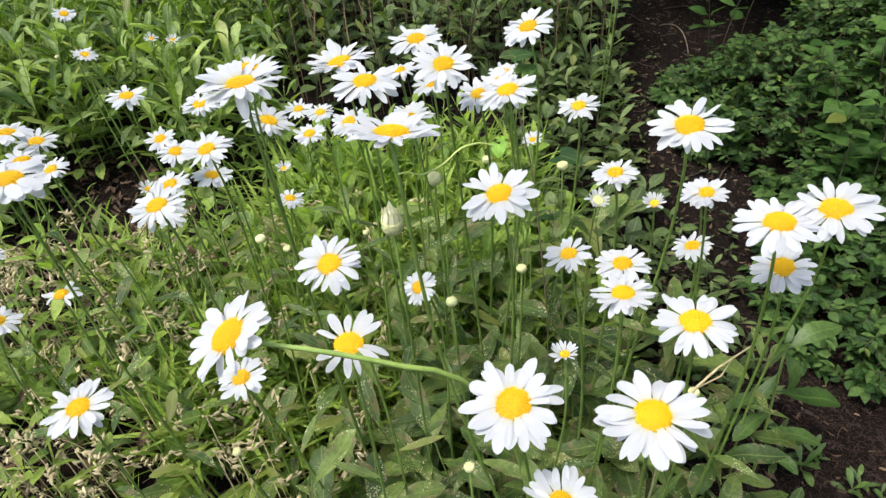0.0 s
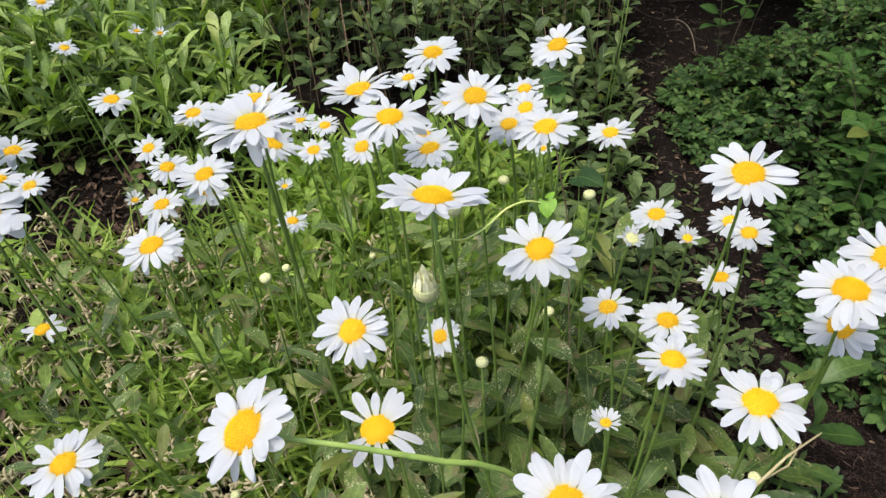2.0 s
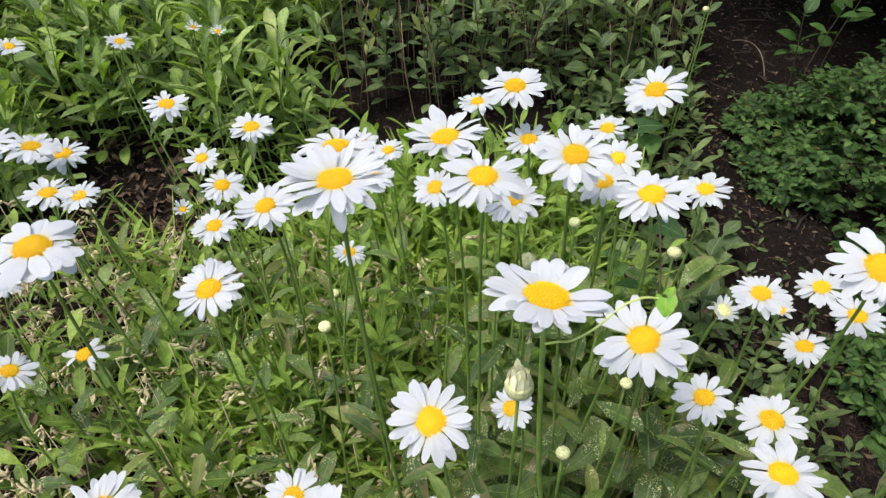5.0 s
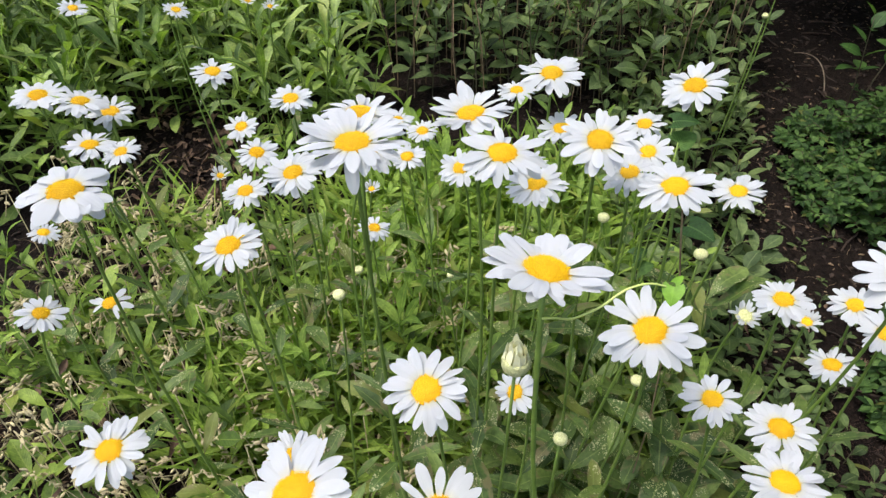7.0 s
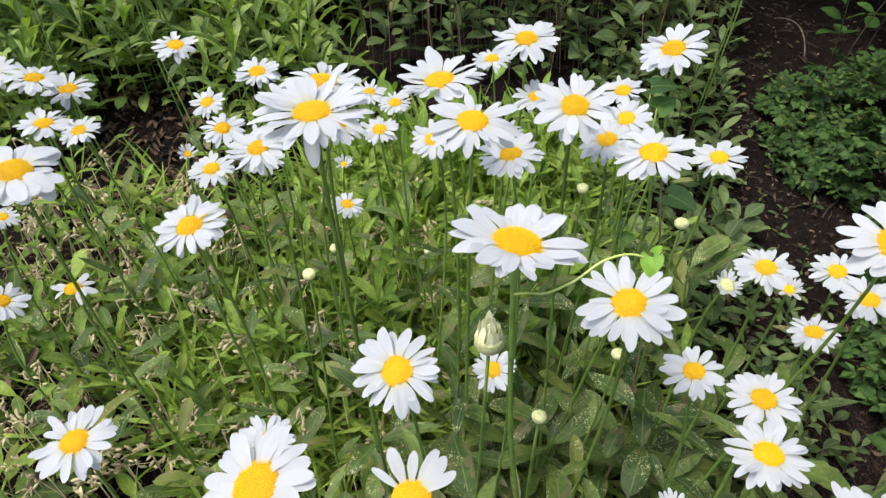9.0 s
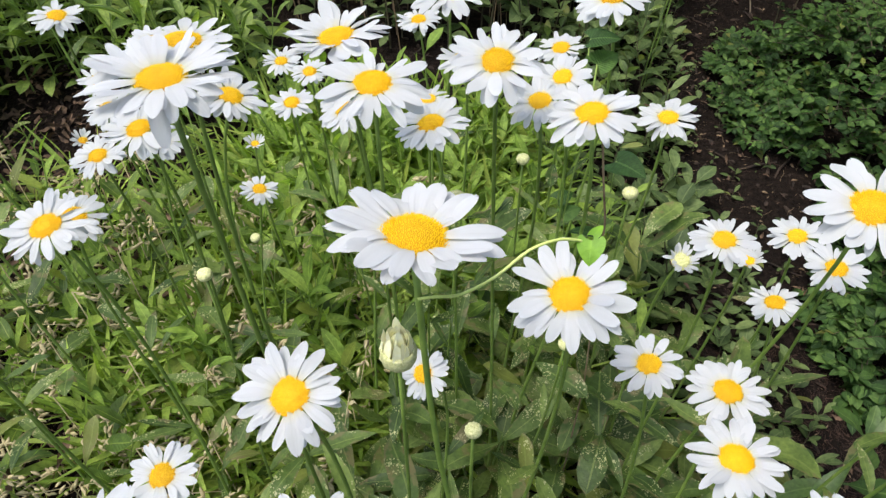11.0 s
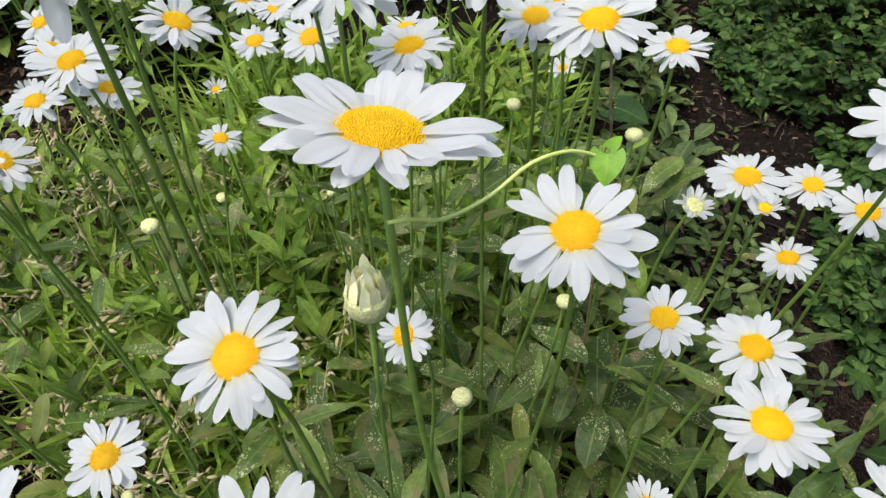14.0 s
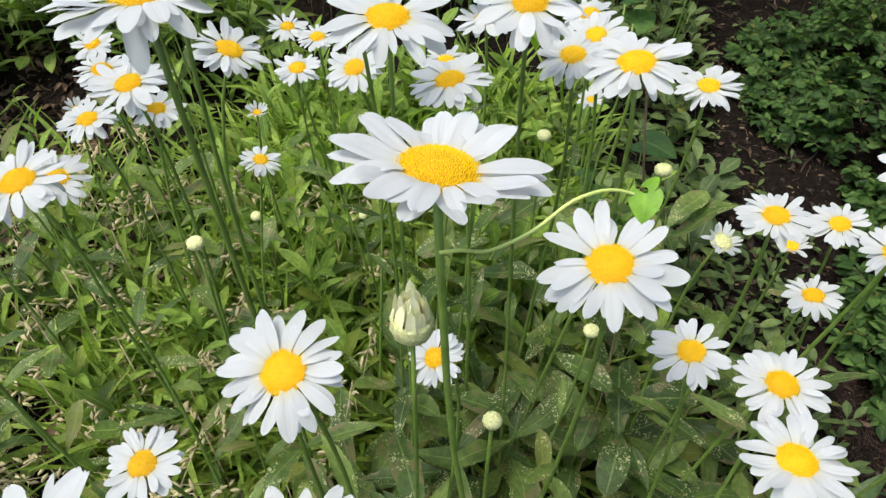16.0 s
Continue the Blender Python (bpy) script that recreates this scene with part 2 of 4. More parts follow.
def leaf_mesh(name, material, width, wide_at, droop, fold, teeth, seed, stalk=0.0, steps=9, wave=0.0, blunt=0.8):
    """A leaf one unit long along +y, its face up: width over length, where it is widest, how far its tip sinks."""
    r = random.Random(seed)
    rows = []
    for i in range(steps + 1):
        v = i / steps
        u = 0 if v < stalk else (v - stalk) / (1 - stalk)
        w = math.sin(math.pi * min(1, u) ** (math.log(0.5) / math.log(wide_at))) ** blunt if 0 < u < 1 else 0
        w = max(w * width / 2 * (1 + teeth * (0.5 if i % 2 else -0.5)), 0.012 if v < 0.9 else 0.002)
        bend = v * v * droop
        z = -bend + wave * math.sin(v * 9 + seed)
        y = v * (1 - 0.25 * abs(droop) * v)
        side = 0.06 * droop * math.sin(v * 3 + seed)
        rows.append([(side - w, y, z + fold * w * r.uniform(0.8, 1.2)), (side, y, z), (side + w, y, z + fold * w * r.uniform(0.8, 1.2))])
    return sheet(rows, material, name)


def petal_mesh(name, width, droop, seed, cup=0.08, material=None):
    """A petal one unit long along +y: narrow at its root, rounded and slightly toothed at its tip, with two lengthwise grooves."""
    r = random.Random(seed)
    rows = []
    notch = [0.0, r.uniform(0.0, 0.02), r.uniform(0.0, 0.07), r.uniform(-0.015, 0.015), r.uniform(0.0, 0.07), r.uniform(0.0, 0.02), 0.0]
    bent, twist, curl = r.uniform(-0.13, 0.13), r.uniform(-0.2, 0.2), r.uniform(-0.07, 0.07)
    full, tip = r.uniform(0.56, 0.72), r.uniform(1.8, 2.3)
    for v in (0, 0.12, 0.28, 0.45, 0.6, 0.74, 0.85, 0.93, 0.975, 1.0):
        w = width / 2 * (0.42 + 0.58 * smooth(0, 0.5, v))
        if v > full:
            w *= max(0.03, 1 - ((v - full) / (1.015 - full)) ** tip) ** 0.55
        row = []
        for j in range(7):
            a = (j - 3) / 3
            y = v * (1 - 0.12 * abs(droop)) - notch[j] * smooth(0.85, 1, v) - 0.03 * a * a * smooth(0.7, 1, v)
            z = -droop * v * v + cup * w * a * a - 0.008 * math.cos(a * 6.3) * smooth(0, 0.3, v) * (1 - smooth(0.85, 1, v)) + twist * a * w * v + curl * math.sin(v * 5)
            row.append((a * w + bent * v * v, y, z))
        rows.append(row)
    return sheet(rows, material or PETAL, name)


def tube_mesh(name, points, radii, material, sides=6):
    """A round rod along points."""
    rows = []
    for i, p in enumerate(points):
        p = Vector(p)
        way = (Vector(points[min(i + 1, len(points) - 1)]) - Vector(points[max(i - 1, 0)])).normalized()
        a = way.orthogonal().normalized() if i == 0 else (a - way * a.dot(way)).normalized()
        b = way.cross(a)
        rows.append([tuple(p + radii[i] * (math.cos(t) * a + math.sin(t) * b)) for t in (math.tau * s / sides for s in range(sides + 1))])
    rows.append([tuple(points[-1])] * (sides + 1))
    return sheet(rows, material, name)


def bezier(p0, p1, p2, p3, n):
    p0, p1, p2, p3 = map(Vector, (p0, p1, p2, p3))
    return [(1 - t) ** 3 * p0 + 3 * t * (1 - t) ** 2 * p1 + 3 * t * t * (1 - t) * p2 + t ** 3 * p3 for t in (i / n for i in range(n + 1))]


def catmull(knots, n):
    """n points on a smooth line through the knots."""
    line = []
    for i in range(n):
        f = i / (n - 1) * (len(knots) - 1)
        k = min(len(knots) - 2, int(f))
        a, b, c, d = (Vector(knots[max(0, min(len(knots) - 1, q))]) for q in (k - 1, k, k + 1, k + 2))
        t = f - k
        line.append(0.5 * (2 * b + (c - a) * t + (2 * a - 5 * b + 4 * c - d) * t * t + (3 * b - a - 3 * c + d) * t ** 3))
    return line


def dome_mesh(name, florets, seed, material=None):
    """The packed yellow heart of a daisy, in units of the flower's radius."""
    r = random.Random(seed)
    verts, faces = [], []
    rim, high = 0.35, 0.1

    def dome(d):
        return high * (1 - (d / rim) ** 2) - 0.02 * math.exp(-(d / 0.06) ** 2)
    for i in range(6):
        d = rim * i / 5
        verts += [(d * math.cos(a), d * math.sin(a), dome(d) - 0.005) for a in (math.tau * k / 16 for k in range(16))]
    for i in range(5):
        for k in range(16):
            faces.append((i * 16 + k, (i + 1) * 16 + k, (i + 1) * 16 + (k + 1) % 16, i * 16 + (k + 1) % 16))
    for n in range(florets):
        d = rim * math.sqrt((n + 0.5) / florets) * 1.02
        a = n * 2.39996 + r.uniform(-0.5, 0.5) / math.sqrt(n + 1)
        d *= r.uniform(0.97, 1.03)
        s = rim / math.sqrt(florets) * r.uniform(0.85, 1.2)
        c = Vector((d * math.cos(a), d * math.sin(a), dome(min(d, rim))))
        lean = Vector((math.cos(a), math.sin(a), 0)) * (d / rim) * 0.5 + Vector((r.uniform(-0.2, 0.2), r.uniform(-0.2, 0.2), 1))
        lean.normalize()
        out = smooth(0.12, 0.27, d)
        tip = c + lean * s * (r.uniform(0.15, 0.5) + r.uniform(0.5, 1.9) * out)
        e = lean.orthogonal().normalized()
        f = lean.cross(e)
        k = len(verts)
        for q in range(5):
            t = math.tau * q / 5
            verts.append(tuple(c + (e * math.cos(t) + f * math.sin(t)) * s * (0.6 - 0.1 * out) - lean * s * 0.2))
        for q in range(5):
            t = math.tau * q / 5
            verts.append(tuple(tip + (e * math.cos(t) + f * math.sin(t)) * s * (0.42 - 0.12 * out)))
        for q in range(5):
            faces.append((k + q, k + (q + 1) % 5, k + 5 + (q + 1) % 5, k + 5 + q))
        faces.append(tuple(k + 5 + q for q in range(5)))
    me = bpy.data.meshes.new(name)
    me.from_pydata(verts, [], faces)
    me.materials.append(material or DISC)
    me.materials.append(material or DISC_BED)
    me.polygons.foreach_set("material_index", [1] * 80 + [0] * (len(faces) - 80))
    return me


def calyx_mesh():
    rows = []
    for d, z in ((0.03, -0.16), (0.1, -0.15), (0.24, -0.1), (0.33, -0.03), (0.34, 0.0), (0.2, 0.0)):
        rows.append([((d + 0.012 * (k % 2)) * math.cos(a), (d + 0.012 * (k % 2)) * math.sin(a), z) for k, a in ((k, math.tau * k / 18) for k in range(19))])
    return sheet(rows, CALYX, "calyx")


def bud_mesh(name, open_tip):
    """A bud one unit wide: scales in rings round a green cup."""
    rows = []
    shape = ((0.05, -0.42), (0.3, -0.37), (0.44, -0.24), (0.5, -0.06), (0.49, 0.08), (0.42, 0.22), (0.28, 0.31), (0.12, 0.33), (0.01, 0.29))
    if open_tip:
        shape = ((0.05, -0.66), (0.22, -0.64), (0.38, -0.55), (0.48, -0.4), (0.52, -0.2), (0.5, 0.0), (0.45, 0.1), (0.36, 0.06))
    for i, (d, z) in enumerate(shape):
        rows.append([(d * (1 + 0.07 * ((k + i) % 2)) * math.cos(a), d * (1 + 0.07 * ((k + i) % 2)) * math.sin(a), z + 0.03 * ((k + i) % 2)) for k, a in ((k, math.tau * k / 16) for k in range(17))])
    return sheet(rows, BUD_SCALES, name)


PETALS = [petal_mesh("petal", w, d, i) for i, (w, d) in enumerate(((0.31, 0.05), (0.35, 0.12), (0.27, 0.2), (0.37, 0.0), (0.33, 0.3), (0.29, -0.1), (0.34, 0.15), (0.3, 0.22), (0.26, 0.08), (0.36, 0.18), (0.32, -0.04), (0.28, 0.26)))]
PETALS_BUD = [leaf_mesh("petal", BUD, w, 0.5, d, -0.3, 0.0, 35 + i, 0.0, 7, 0.0, 0.6) for i, (w, d) in enumerate(((0.26, -0.06), (0.3, -0.1), (0.24, 0.03)))]
PETALS_DROOP = [petal_mesh("petal", w, d, 20 + i) for i, (w, d) in enumerate(((0.38, 0.5), (0.42, 0.6), (0.36, 0.42)))]
DISC_FINE, DISC_COARSE, CUP = dome_mesh("disc", 1100, 1), dome_mesh("disc", 260, 2), calyx_mesh()
DISC_GREEN = dome_mesh("disc", 120, 3, BUD_SCALES)
BUD_CLOSED, BUD_CUP = bud_mesh("bud_ball", False), bud_mesh("bud_cup", True)
LEAVES_DAISY = [leaf_mesh("leaf", LEAF_DAISY, w, 0.66, d, 0.36, 0.06, i, 0.05, 14, 0.026, 0.55) for i, (w, d) in enumerate(((0.28, 0.2), (0.32, 0.35), (0.26, 0.1), (0.34, 0.45), (0.3, 0.3), (0.24, 0.0)))]
LEAVES_CLEAN = [leaf_mesh("leaf", LEAF_CLEAN, w, 0.6, d, 0.3, 0.06, 20 + i, 0.05, 14, 0.02, 0.6) for i, (w, d) in enumerate(((0.27, 0.15), (0.25, 0.05), (0.3, 0.3)))]
LEAVES_SMALL = [leaf_mesh("leaf", LEAF_DAISY, w, 0.5, d, 0.35, 0.1, 30 + i) for i, (w, d) in enumerate(((0.2, 0.15), (0.24, 0.3), (0.18, -0.05), (0.22, 0.4)))]
LEAVES_STAND = [leaf_mesh("leaf", LEAF_STAND, w, 0.7, d, 0.48, 0.05, 140 + i, 0.05, 9, 0.014, 0.58) for i, (w, d) in enumerate(((0.23, 0.15), (0.26, 0.35), (0.21, 0.0), (0.25, 0.5), (0.22, 0.2)))]
LEAVES_WEED = [leaf_mesh("leaf", LEAF_WEED, w, 0.5, d, 0.3, 0.0, 50 + i, 0.06, 7) for i, (w, d) in enumerate(((0.22, 0.2), (0.26, 0.35), (0.3, 0.1), (0.2, 0.5)))]
LEAVES_BROAD = [leaf_mesh("leaf", LEAF_WEED, w, 0.55, d, 0.25, 0.06, 55 + i, 0.12, 8) for i, (w, d) in enumerate(((0.42, 0.2), (0.36, 0.35), (0.48, 0.1)))]
LEAVES_SHRUB = [leaf_mesh("leaf", LEAF_SHRUB, w, 0.4, d, 0.3, 0.0, 60 + i, 0.1, 5, 0.0, 0.9) for i, (w, d) in enumerate(((0.52, 0.15), (0.58, 0.25), (0.46, 0.05), (0.62, 0.2)))]
LEAVES_DARK = [leaf_mesh("leaf", LEAF_DARK, w, 0.55, d, 0.3, 0.05, 70 + i, 0.1, 7) for i, (w, d) in enumerate(((0.38, 0.2), (0.44, 0.35), (0.34, 0.05), (0.48, 0.3)))]


def piece(name, me, parent, m=None, label=""):
    ob = new(name, me)
    ob.parent = parent
    if m is not None:
        ob.matrix_basis = m
    return tagged(ob, label)


def leaf_pose(p, az, up, long, wide=1.0, roll=0.0):
    return Matrix.Translation(p) @ Matrix.Rotation(az, 4, "Z") @ Matrix.Rotation(up, 4, "X") @ Matrix.Rotation(roll, 4, "Y") @ Matrix.Diagonal((long * wide, long, long, 1))


class Heap:
    """Many small sheets joined into one mesh."""

    def __init__(self):
        self.verts, self.faces, self.uvs, self.count = [], [], [], 0
        self.known = {}

    def add(self, me, m):
        if me.name not in self.known:
            co = np.empty(len(me.vertices) * 3)
            me.vertices.foreach_get("co", co)
            uv = np.empty(len(me.loops) * 2)
            me.uv_layers[0].data.foreach_get("uv", uv)
            self.known[me.name] = (co.reshape(-1, 3), np.array([p.vertices[:] for p in me.polygons]), uv)
        co, faces, uv = self.known[me.name]
        mm = np.array(m)
        self.verts.append(co @ mm[:3, :3].T + mm[:3, 3])
        self.faces.append(faces + self.count)
        self.uvs.append(uv)
        self.count += len(co)

    def build(self, name, material, parent=None, label="", category="", kind="stuff"):
        me = bpy.data.meshes.new(name)
        me.from_pydata(np.concatenate(self.verts).tolist(), [], np.concatenate(self.faces).tolist())
        me.uv_layers.new(name="UVMap").data.foreach_set("uv", np.concatenate(self.uvs))
        me.polygons.foreach_set("use_smooth", [True] * len(me.polygons))
        me.materials.append(material)
        ob = new(name, me)
        ob.parent = parent
        return tagged(ob, label, category, kind=kind)


# ---- ground ----
def spread(lo, hi, step, far):
    line = list(np.arange(lo, hi + step / 2, step))
    d = step
    while line[-1] < far:
        d *= 1.35
        line.append(line[-1] + d)
    d = step
    while line[0] > -far:
        d *= 1.35
        line.insert(0, line[0] - d)
    return [float(v) for v in line]


xs, ys = spread(-2.0, 2.0, 0.03, 90), spread(-0.4, 3.6, 0.03, 90)
ground = new("ground", sheet([[(x, y, ground_at(x, y)) for x in xs] for y in ys], SOIL, "ground"))
tagged(ground, "dark brown garden soil of a flower bed, crumbly and bare in patches", "ground", kind="structure")

# crumbs, bark and dead twigs on the soil
CHIPS = [tube_mesh("chip", [(0, 0, 0), (0.3, 0.03, 0.04), (0.7, -0.03, 0.05), (1, 0, 0)], [0.1, 0.16, 0.13, 0.05], LITTER, 5),
         tube_mesh("chip", [(0, 0, 0), (0.4, 0.05, 0.02), (0.8, 0.0, 0.06), (1, 0.02, 0.05)], [0.03, 0.04, 0.03, 0.02], LITTER, 4),
         tube_mesh("chip", [(0, 0, 0), (0.25, 0.0, 0.05), (0.6, 0.04, 0.02), (1, -0.03, 0)], [0.2, 0.3, 0.26, 0.1], LITTER, 5)]
heap = Heap()
for i in range(5200):
    x, y = rng.uniform(-1.5, 1.5), rng.uniform(0.1, 2.9)
    k = rng.choice((0, 0, 1, 2, 2))
    s = (rng.uniform(0.008, 0.03), rng.uniform(0.02, 0.09), rng.uniform(0.006, 0.02))[k]
    heap.add(CHIPS[k], Matrix.Translation((x, y, ground_at(x, y) + 0.001)) @ Matrix.Rotation(rng.uniform(0, 6.28), 4, "Z") @ Matrix.Rotation(rng.uniform(-0.2, 0.2), 4, "Y") @ Matrix.Diagonal((s, s, s, 1)))
heap.build("soil_litter", LITTER, None, "brown bark crumbs and dead twigs strewn on the soil", "litter")

CHIPS_PALE = [tube_mesh("chip", [(0, 0, 0), (0.3, 0.04, 0.06), (0.7, -0.04, 0.05), (1, 0, 0)], [0.08, 0.2, 0.17, 0.05], DEAD, 4),
              tube_mesh("chip", [(0, 0, 0), (0.5, 0.05, 0.03), (1, 0.02, 0.05)], [0.04, 0.06, 0.03], DEAD, 4)]
heap = Heap()
for i in range(900):
    x, y = rng.uniform(0.3, 1.0), rng.uniform(0.5, 2.7)
    s = rng.uniform(0.004, 0.013)
    heap.add(CHIPS_PALE[i % 2], Matrix.Translation((x, y, ground_at(x, y) + 0.001)) @ Matrix.Rotation(rng.uniform(0, 6.28), 4, "Z") @ Matrix.Rotation(rng.uniform(-0.3, 0.3), 4, "Y") @ Matrix.Diagonal((s, s, s, 1)))
heap.build("wood_chips", DEAD, None, "tiny pale brown wood chips scattered on the dark soil", "litter")


# ---- daisies ----
def stem_leaves(root, line, low, high, count, long, meshes):
    """Leaves set in a spiral along a stem whose points are given from its root."""
    az = rng.uniform(0, 6.28)
    for k in range(count):
        f = low + (high - low) * (k + rng.uniform(0, 0.6)) / count
        p = line[min(len(line) - 1, int(f * (len(line) - 1)))]
        az += 2.4 + rng.uniform(-0.4, 0.4)
        s = long * (1.15 - 0.75 * f) * rng.uniform(0.8, 1.2)
        piece("leaf", rng.choice(meshes), root, leaf_pose(p, az, rng.uniform(0.15, 0.85), s, rng.uniform(0.9, 1.15), rng.uniform(-0.3, 0.3)))


def facing(tilt, az):
    t, a = radians(tilt), radians(az)
    return Vector((math.sin(t) * math.cos(a), math.sin(t) * math.sin(a), math.cos(t)))


def daisy(x, y, z, wide, tilt, az, petals=31, lift=0.0, slim=0.96, base=None, via=(), gaps=(), droop=0.0, thick=1.0, leaves=5, group="daisies in bloom", label="white daisy with a yellow heart on a green stem", heart=1.0, green=False, pale=False):
    """A daisy whose heart lies at x, y, z; wide: across its petals; tilt and az: how its face leans; lift: degrees by which its petals rise."""
    face = facing(tilt, az)
    r = wide / 2
    neck = Vector((x, y, z)) - face * r * 0.18
    if base is None:
        pull = 0.07 * min(1.0, (z - 0.1) / 0.6)
        base = (x + (0.02 - x) * pull + rng.uniform(-0.03, 0.03), y + (0.7 - y) * pull * 0.5 + rng.uniform(-0.03, 0.03))
    foot = Vector((*base, ground_at(*base) - 0.01))
    root = tagged(new("daisy"), label, "flower", group)
    root.location = foot
    b, h = Vector((0, 0, 0)), neck - foot
    line = bezier(b, b + Vector((rng.uniform(-0.045, 0.045), rng.uniform(-0.045, 0.045), h.z * 0.4)), h - face * h.length * 0.3, h, 12)
    if via:
        line = catmull([b] + [Vector(v) - foot for v in via] + [h], 13)
    fat = 0.0019 * thick * (0.75 + 0.25 * min(1, wide / 0.075))
    piece("stem", tube_mesh("stem", line, [fat * (1.15 - 0.3 * i / 12) for i in range(13)], STEM_PALE if pale else STEM), root)
    if leaves:
        stem_leaves(root, line, 0.12, 0.74, leaves, 0.085, LEAVES_SMALL + LEAVES_DAISY[:2])
    spin = rng.uniform(0, 6.28)
    turn = face.to_track_quat("Z", "Y").to_matrix().to_4x4()
    head = piece("flower_head", CUP, root, Matrix.Translation(Vector((x, y, z)) - foot) @ turn @ Matrix.Diagonal((r, r, r, 1)))
    s = heart * rng.uniform(0.96, 1.06)
    piece("disc", DISC_GREEN if green else DISC_FINE if wide > 0.06 else DISC_COARSE, head, Matrix.Rotation(spin, 4, "Z") @ Matrix.Diagonal((s, s, s * rng.uniform(0.8, 1.3), 1)), "closed greenish heart" if green else "packed yellow heart")
    for k in range(petals):
        deg = 360 * k / petals + rng.uniform(-8, 8)
        if any(lo <= deg <= hi for lo, hi in gaps):
            continue
        a = radians(deg)
        hang = rng.random() < droop
        rise = radians(lift + (6 if k % 2 else -3) + rng.uniform(-7, 7) - (20 if hang else 0))
        long = 0.74 * (rng.uniform(0.86, 1.08) if rng.random() < 0.85 else rng.uniform(0.62, 0.86))
        p = Vector((-math.sin(a) * 0.26, math.cos(a) * 0.26, 0.012 * (k % 2)))
        piece("petal", rng.choice(PETALS_DROOP if hang else PETALS), head, leaf_pose(p, a + rng.uniform(-0.06, 0.06), rise, long, slim * rng.uniform(0.84, 1.2), rng.uniform(-0.16, 0.16) * (1 if rng.random() < 0.88 else 3.0)))
    return root


def bud(x, y, z, wide, base=None, white=False, leaves=5):
    if base is None:
        base = (x + rng.uniform(-0.02, 0.03), y + rng.uniform(0.0, 0.05))
    foot = Vector((*base, ground_at(*base) - 0.01))
    label = "half-open daisy bud with cream petals in a green cup" if white else "round closed daisy bud, pale green, on a thin stem"
    root = tagged(new("daisy_bud"), label, "flower bud", "daisy buds")
    root.location = foot
    h = Vector((x, y, z - wide * 0.35)) - foot
    line = bezier((0, 0, 0), (rng.uniform(-0.02, 0.02), 0, h.z * 0.4), h - Vector((0, 0, h.z * 0.35)), h, 10)
    piece("stem", tube_mesh("stem", line, [0.0019 - 0.00006 * i for i in range(11)], STEM), root)
    stem_leaves(root, line, 0.15, 0.8, leaves, 0.06, LEAVES_SMALL)
    c = Vector((x, y, z)) - foot
    if not white:
        piece("bud_ball", BUD_CLOSED, root, Matrix.Translation(c) @ Matrix.Rotation(rng.uniform(-0.3, 0.3), 4, "X") @ Matrix.Diagonal((wide, wide, wide, 1)))
        return root
    cup = piece("bud_cup", BUD_CUP, root, Matrix.Translation(c) @ Matrix.Diagonal((wide, wide, wide, 1)))
    for k in range(30):
        a = math.tau * k / 30 * 7 + rng.uniform(-0.1, 0.1)
        ring = (0.46, 0.36, 0.22)[k % 3]
        p = Vector((-math.sin(a) * ring, math.cos(a) * ring, -0.3))
        piece("petal", rng.choice(PETALS_BUD), cup, leaf_pose(p, a, radians(rng.uniform(86, 100)), (0.95, 1.05, 1.15)[k % 3] * rng.uniform(0.8, 1.15), 1.0, rng.uniform(-0.3, 0.3)))
    return root


daisy(0.223, 0.597, 0.672, 0.086, 12, -130)
daisy(0.281, 0.490, 0.622, 0.081, 9, -160)
daisy(0.414, 0.618, 0.538, 0.101, 15, -152)
daisy(0.317, 0.524, 0.537, 0.068, 21, -147)
daisy(0.188, 0.413, 0.577, 0.078, 8, -157)
daisy(0.128, 0.319, 0.573, 0.088, 7, -118)
daisy(0.020, 0.332, 0.580, 0.086, 11, -123)
daisy(0.052, 0.276, 0.525, 0.066, 10, -60)
daisy(-0.114, 0.385, 0.605, 0.072, 5, -79, petals=15, gaps=((60, 100), (250, 285)), lift=8, slim=0.8)
daisy(-0.199, 0.358, 0.649, 0.084, 30, -155, petals=28, slim=1.05, heart=1.12, lift=4, base=(0.06, 0.44), via=((0.03, 0.39, 0.42), (-0.017, 0.367, 0.566), (-0.068, 0.356, 0.605), (-0.127, 0.356, 0.627)), thick=1.25, leaves=0, pale=True)
daisy(-0.281, 0.498, 0.445, 0.062, 11, -91)
daisy(-0.480, 0.487, 0.422, 0.083, 3, -43)
daisy(-0.137, 0.464, 0.630, 0.067, 18, -100)
daisy(0.025, 0.533, 0.648, 0.078, 14, -135)
daisy(0.140, 0.477, 0.558, 0.063, 4, 159)
daisy(0.153, 0.536, 0.546, 0.063, 7, -156)
daisy(0.099, 0.555, 0.549, 0.056, 11, -169)
daisy(-0.062, 0.468, 0.756, 0.079, 9, 52, petals=30, lift=14, slim=1.12, thick=1.2, heart=1.12, leaves=4, base=(0.075, 0.48), via=((0.014, 0.477, 0.163), (-0.025, 0.474, 0.356), (-0.052, 0.471, 0.549)))
daisy(0.166, 0.650, 0.589, 0.056, 10, -152)
daisy(0.344, 0.833, 0.427, 0.067, 15, -156)
daisy(0.289, 0.680, 0.531, 0.055, 14, -139)
daisy(0.328, 0.787, 0.361, 0.065, 15, 165)
daisy(-0.071, 0.569, 0.503, 0.045, 35, -120)
daisy(0.081, 0.453, 0.501, 0.035, 8, 142, petals=16, lift=30, heart=0.9)
daisy(0.149, 0.808, 0.599, 0.059, 10, -133)
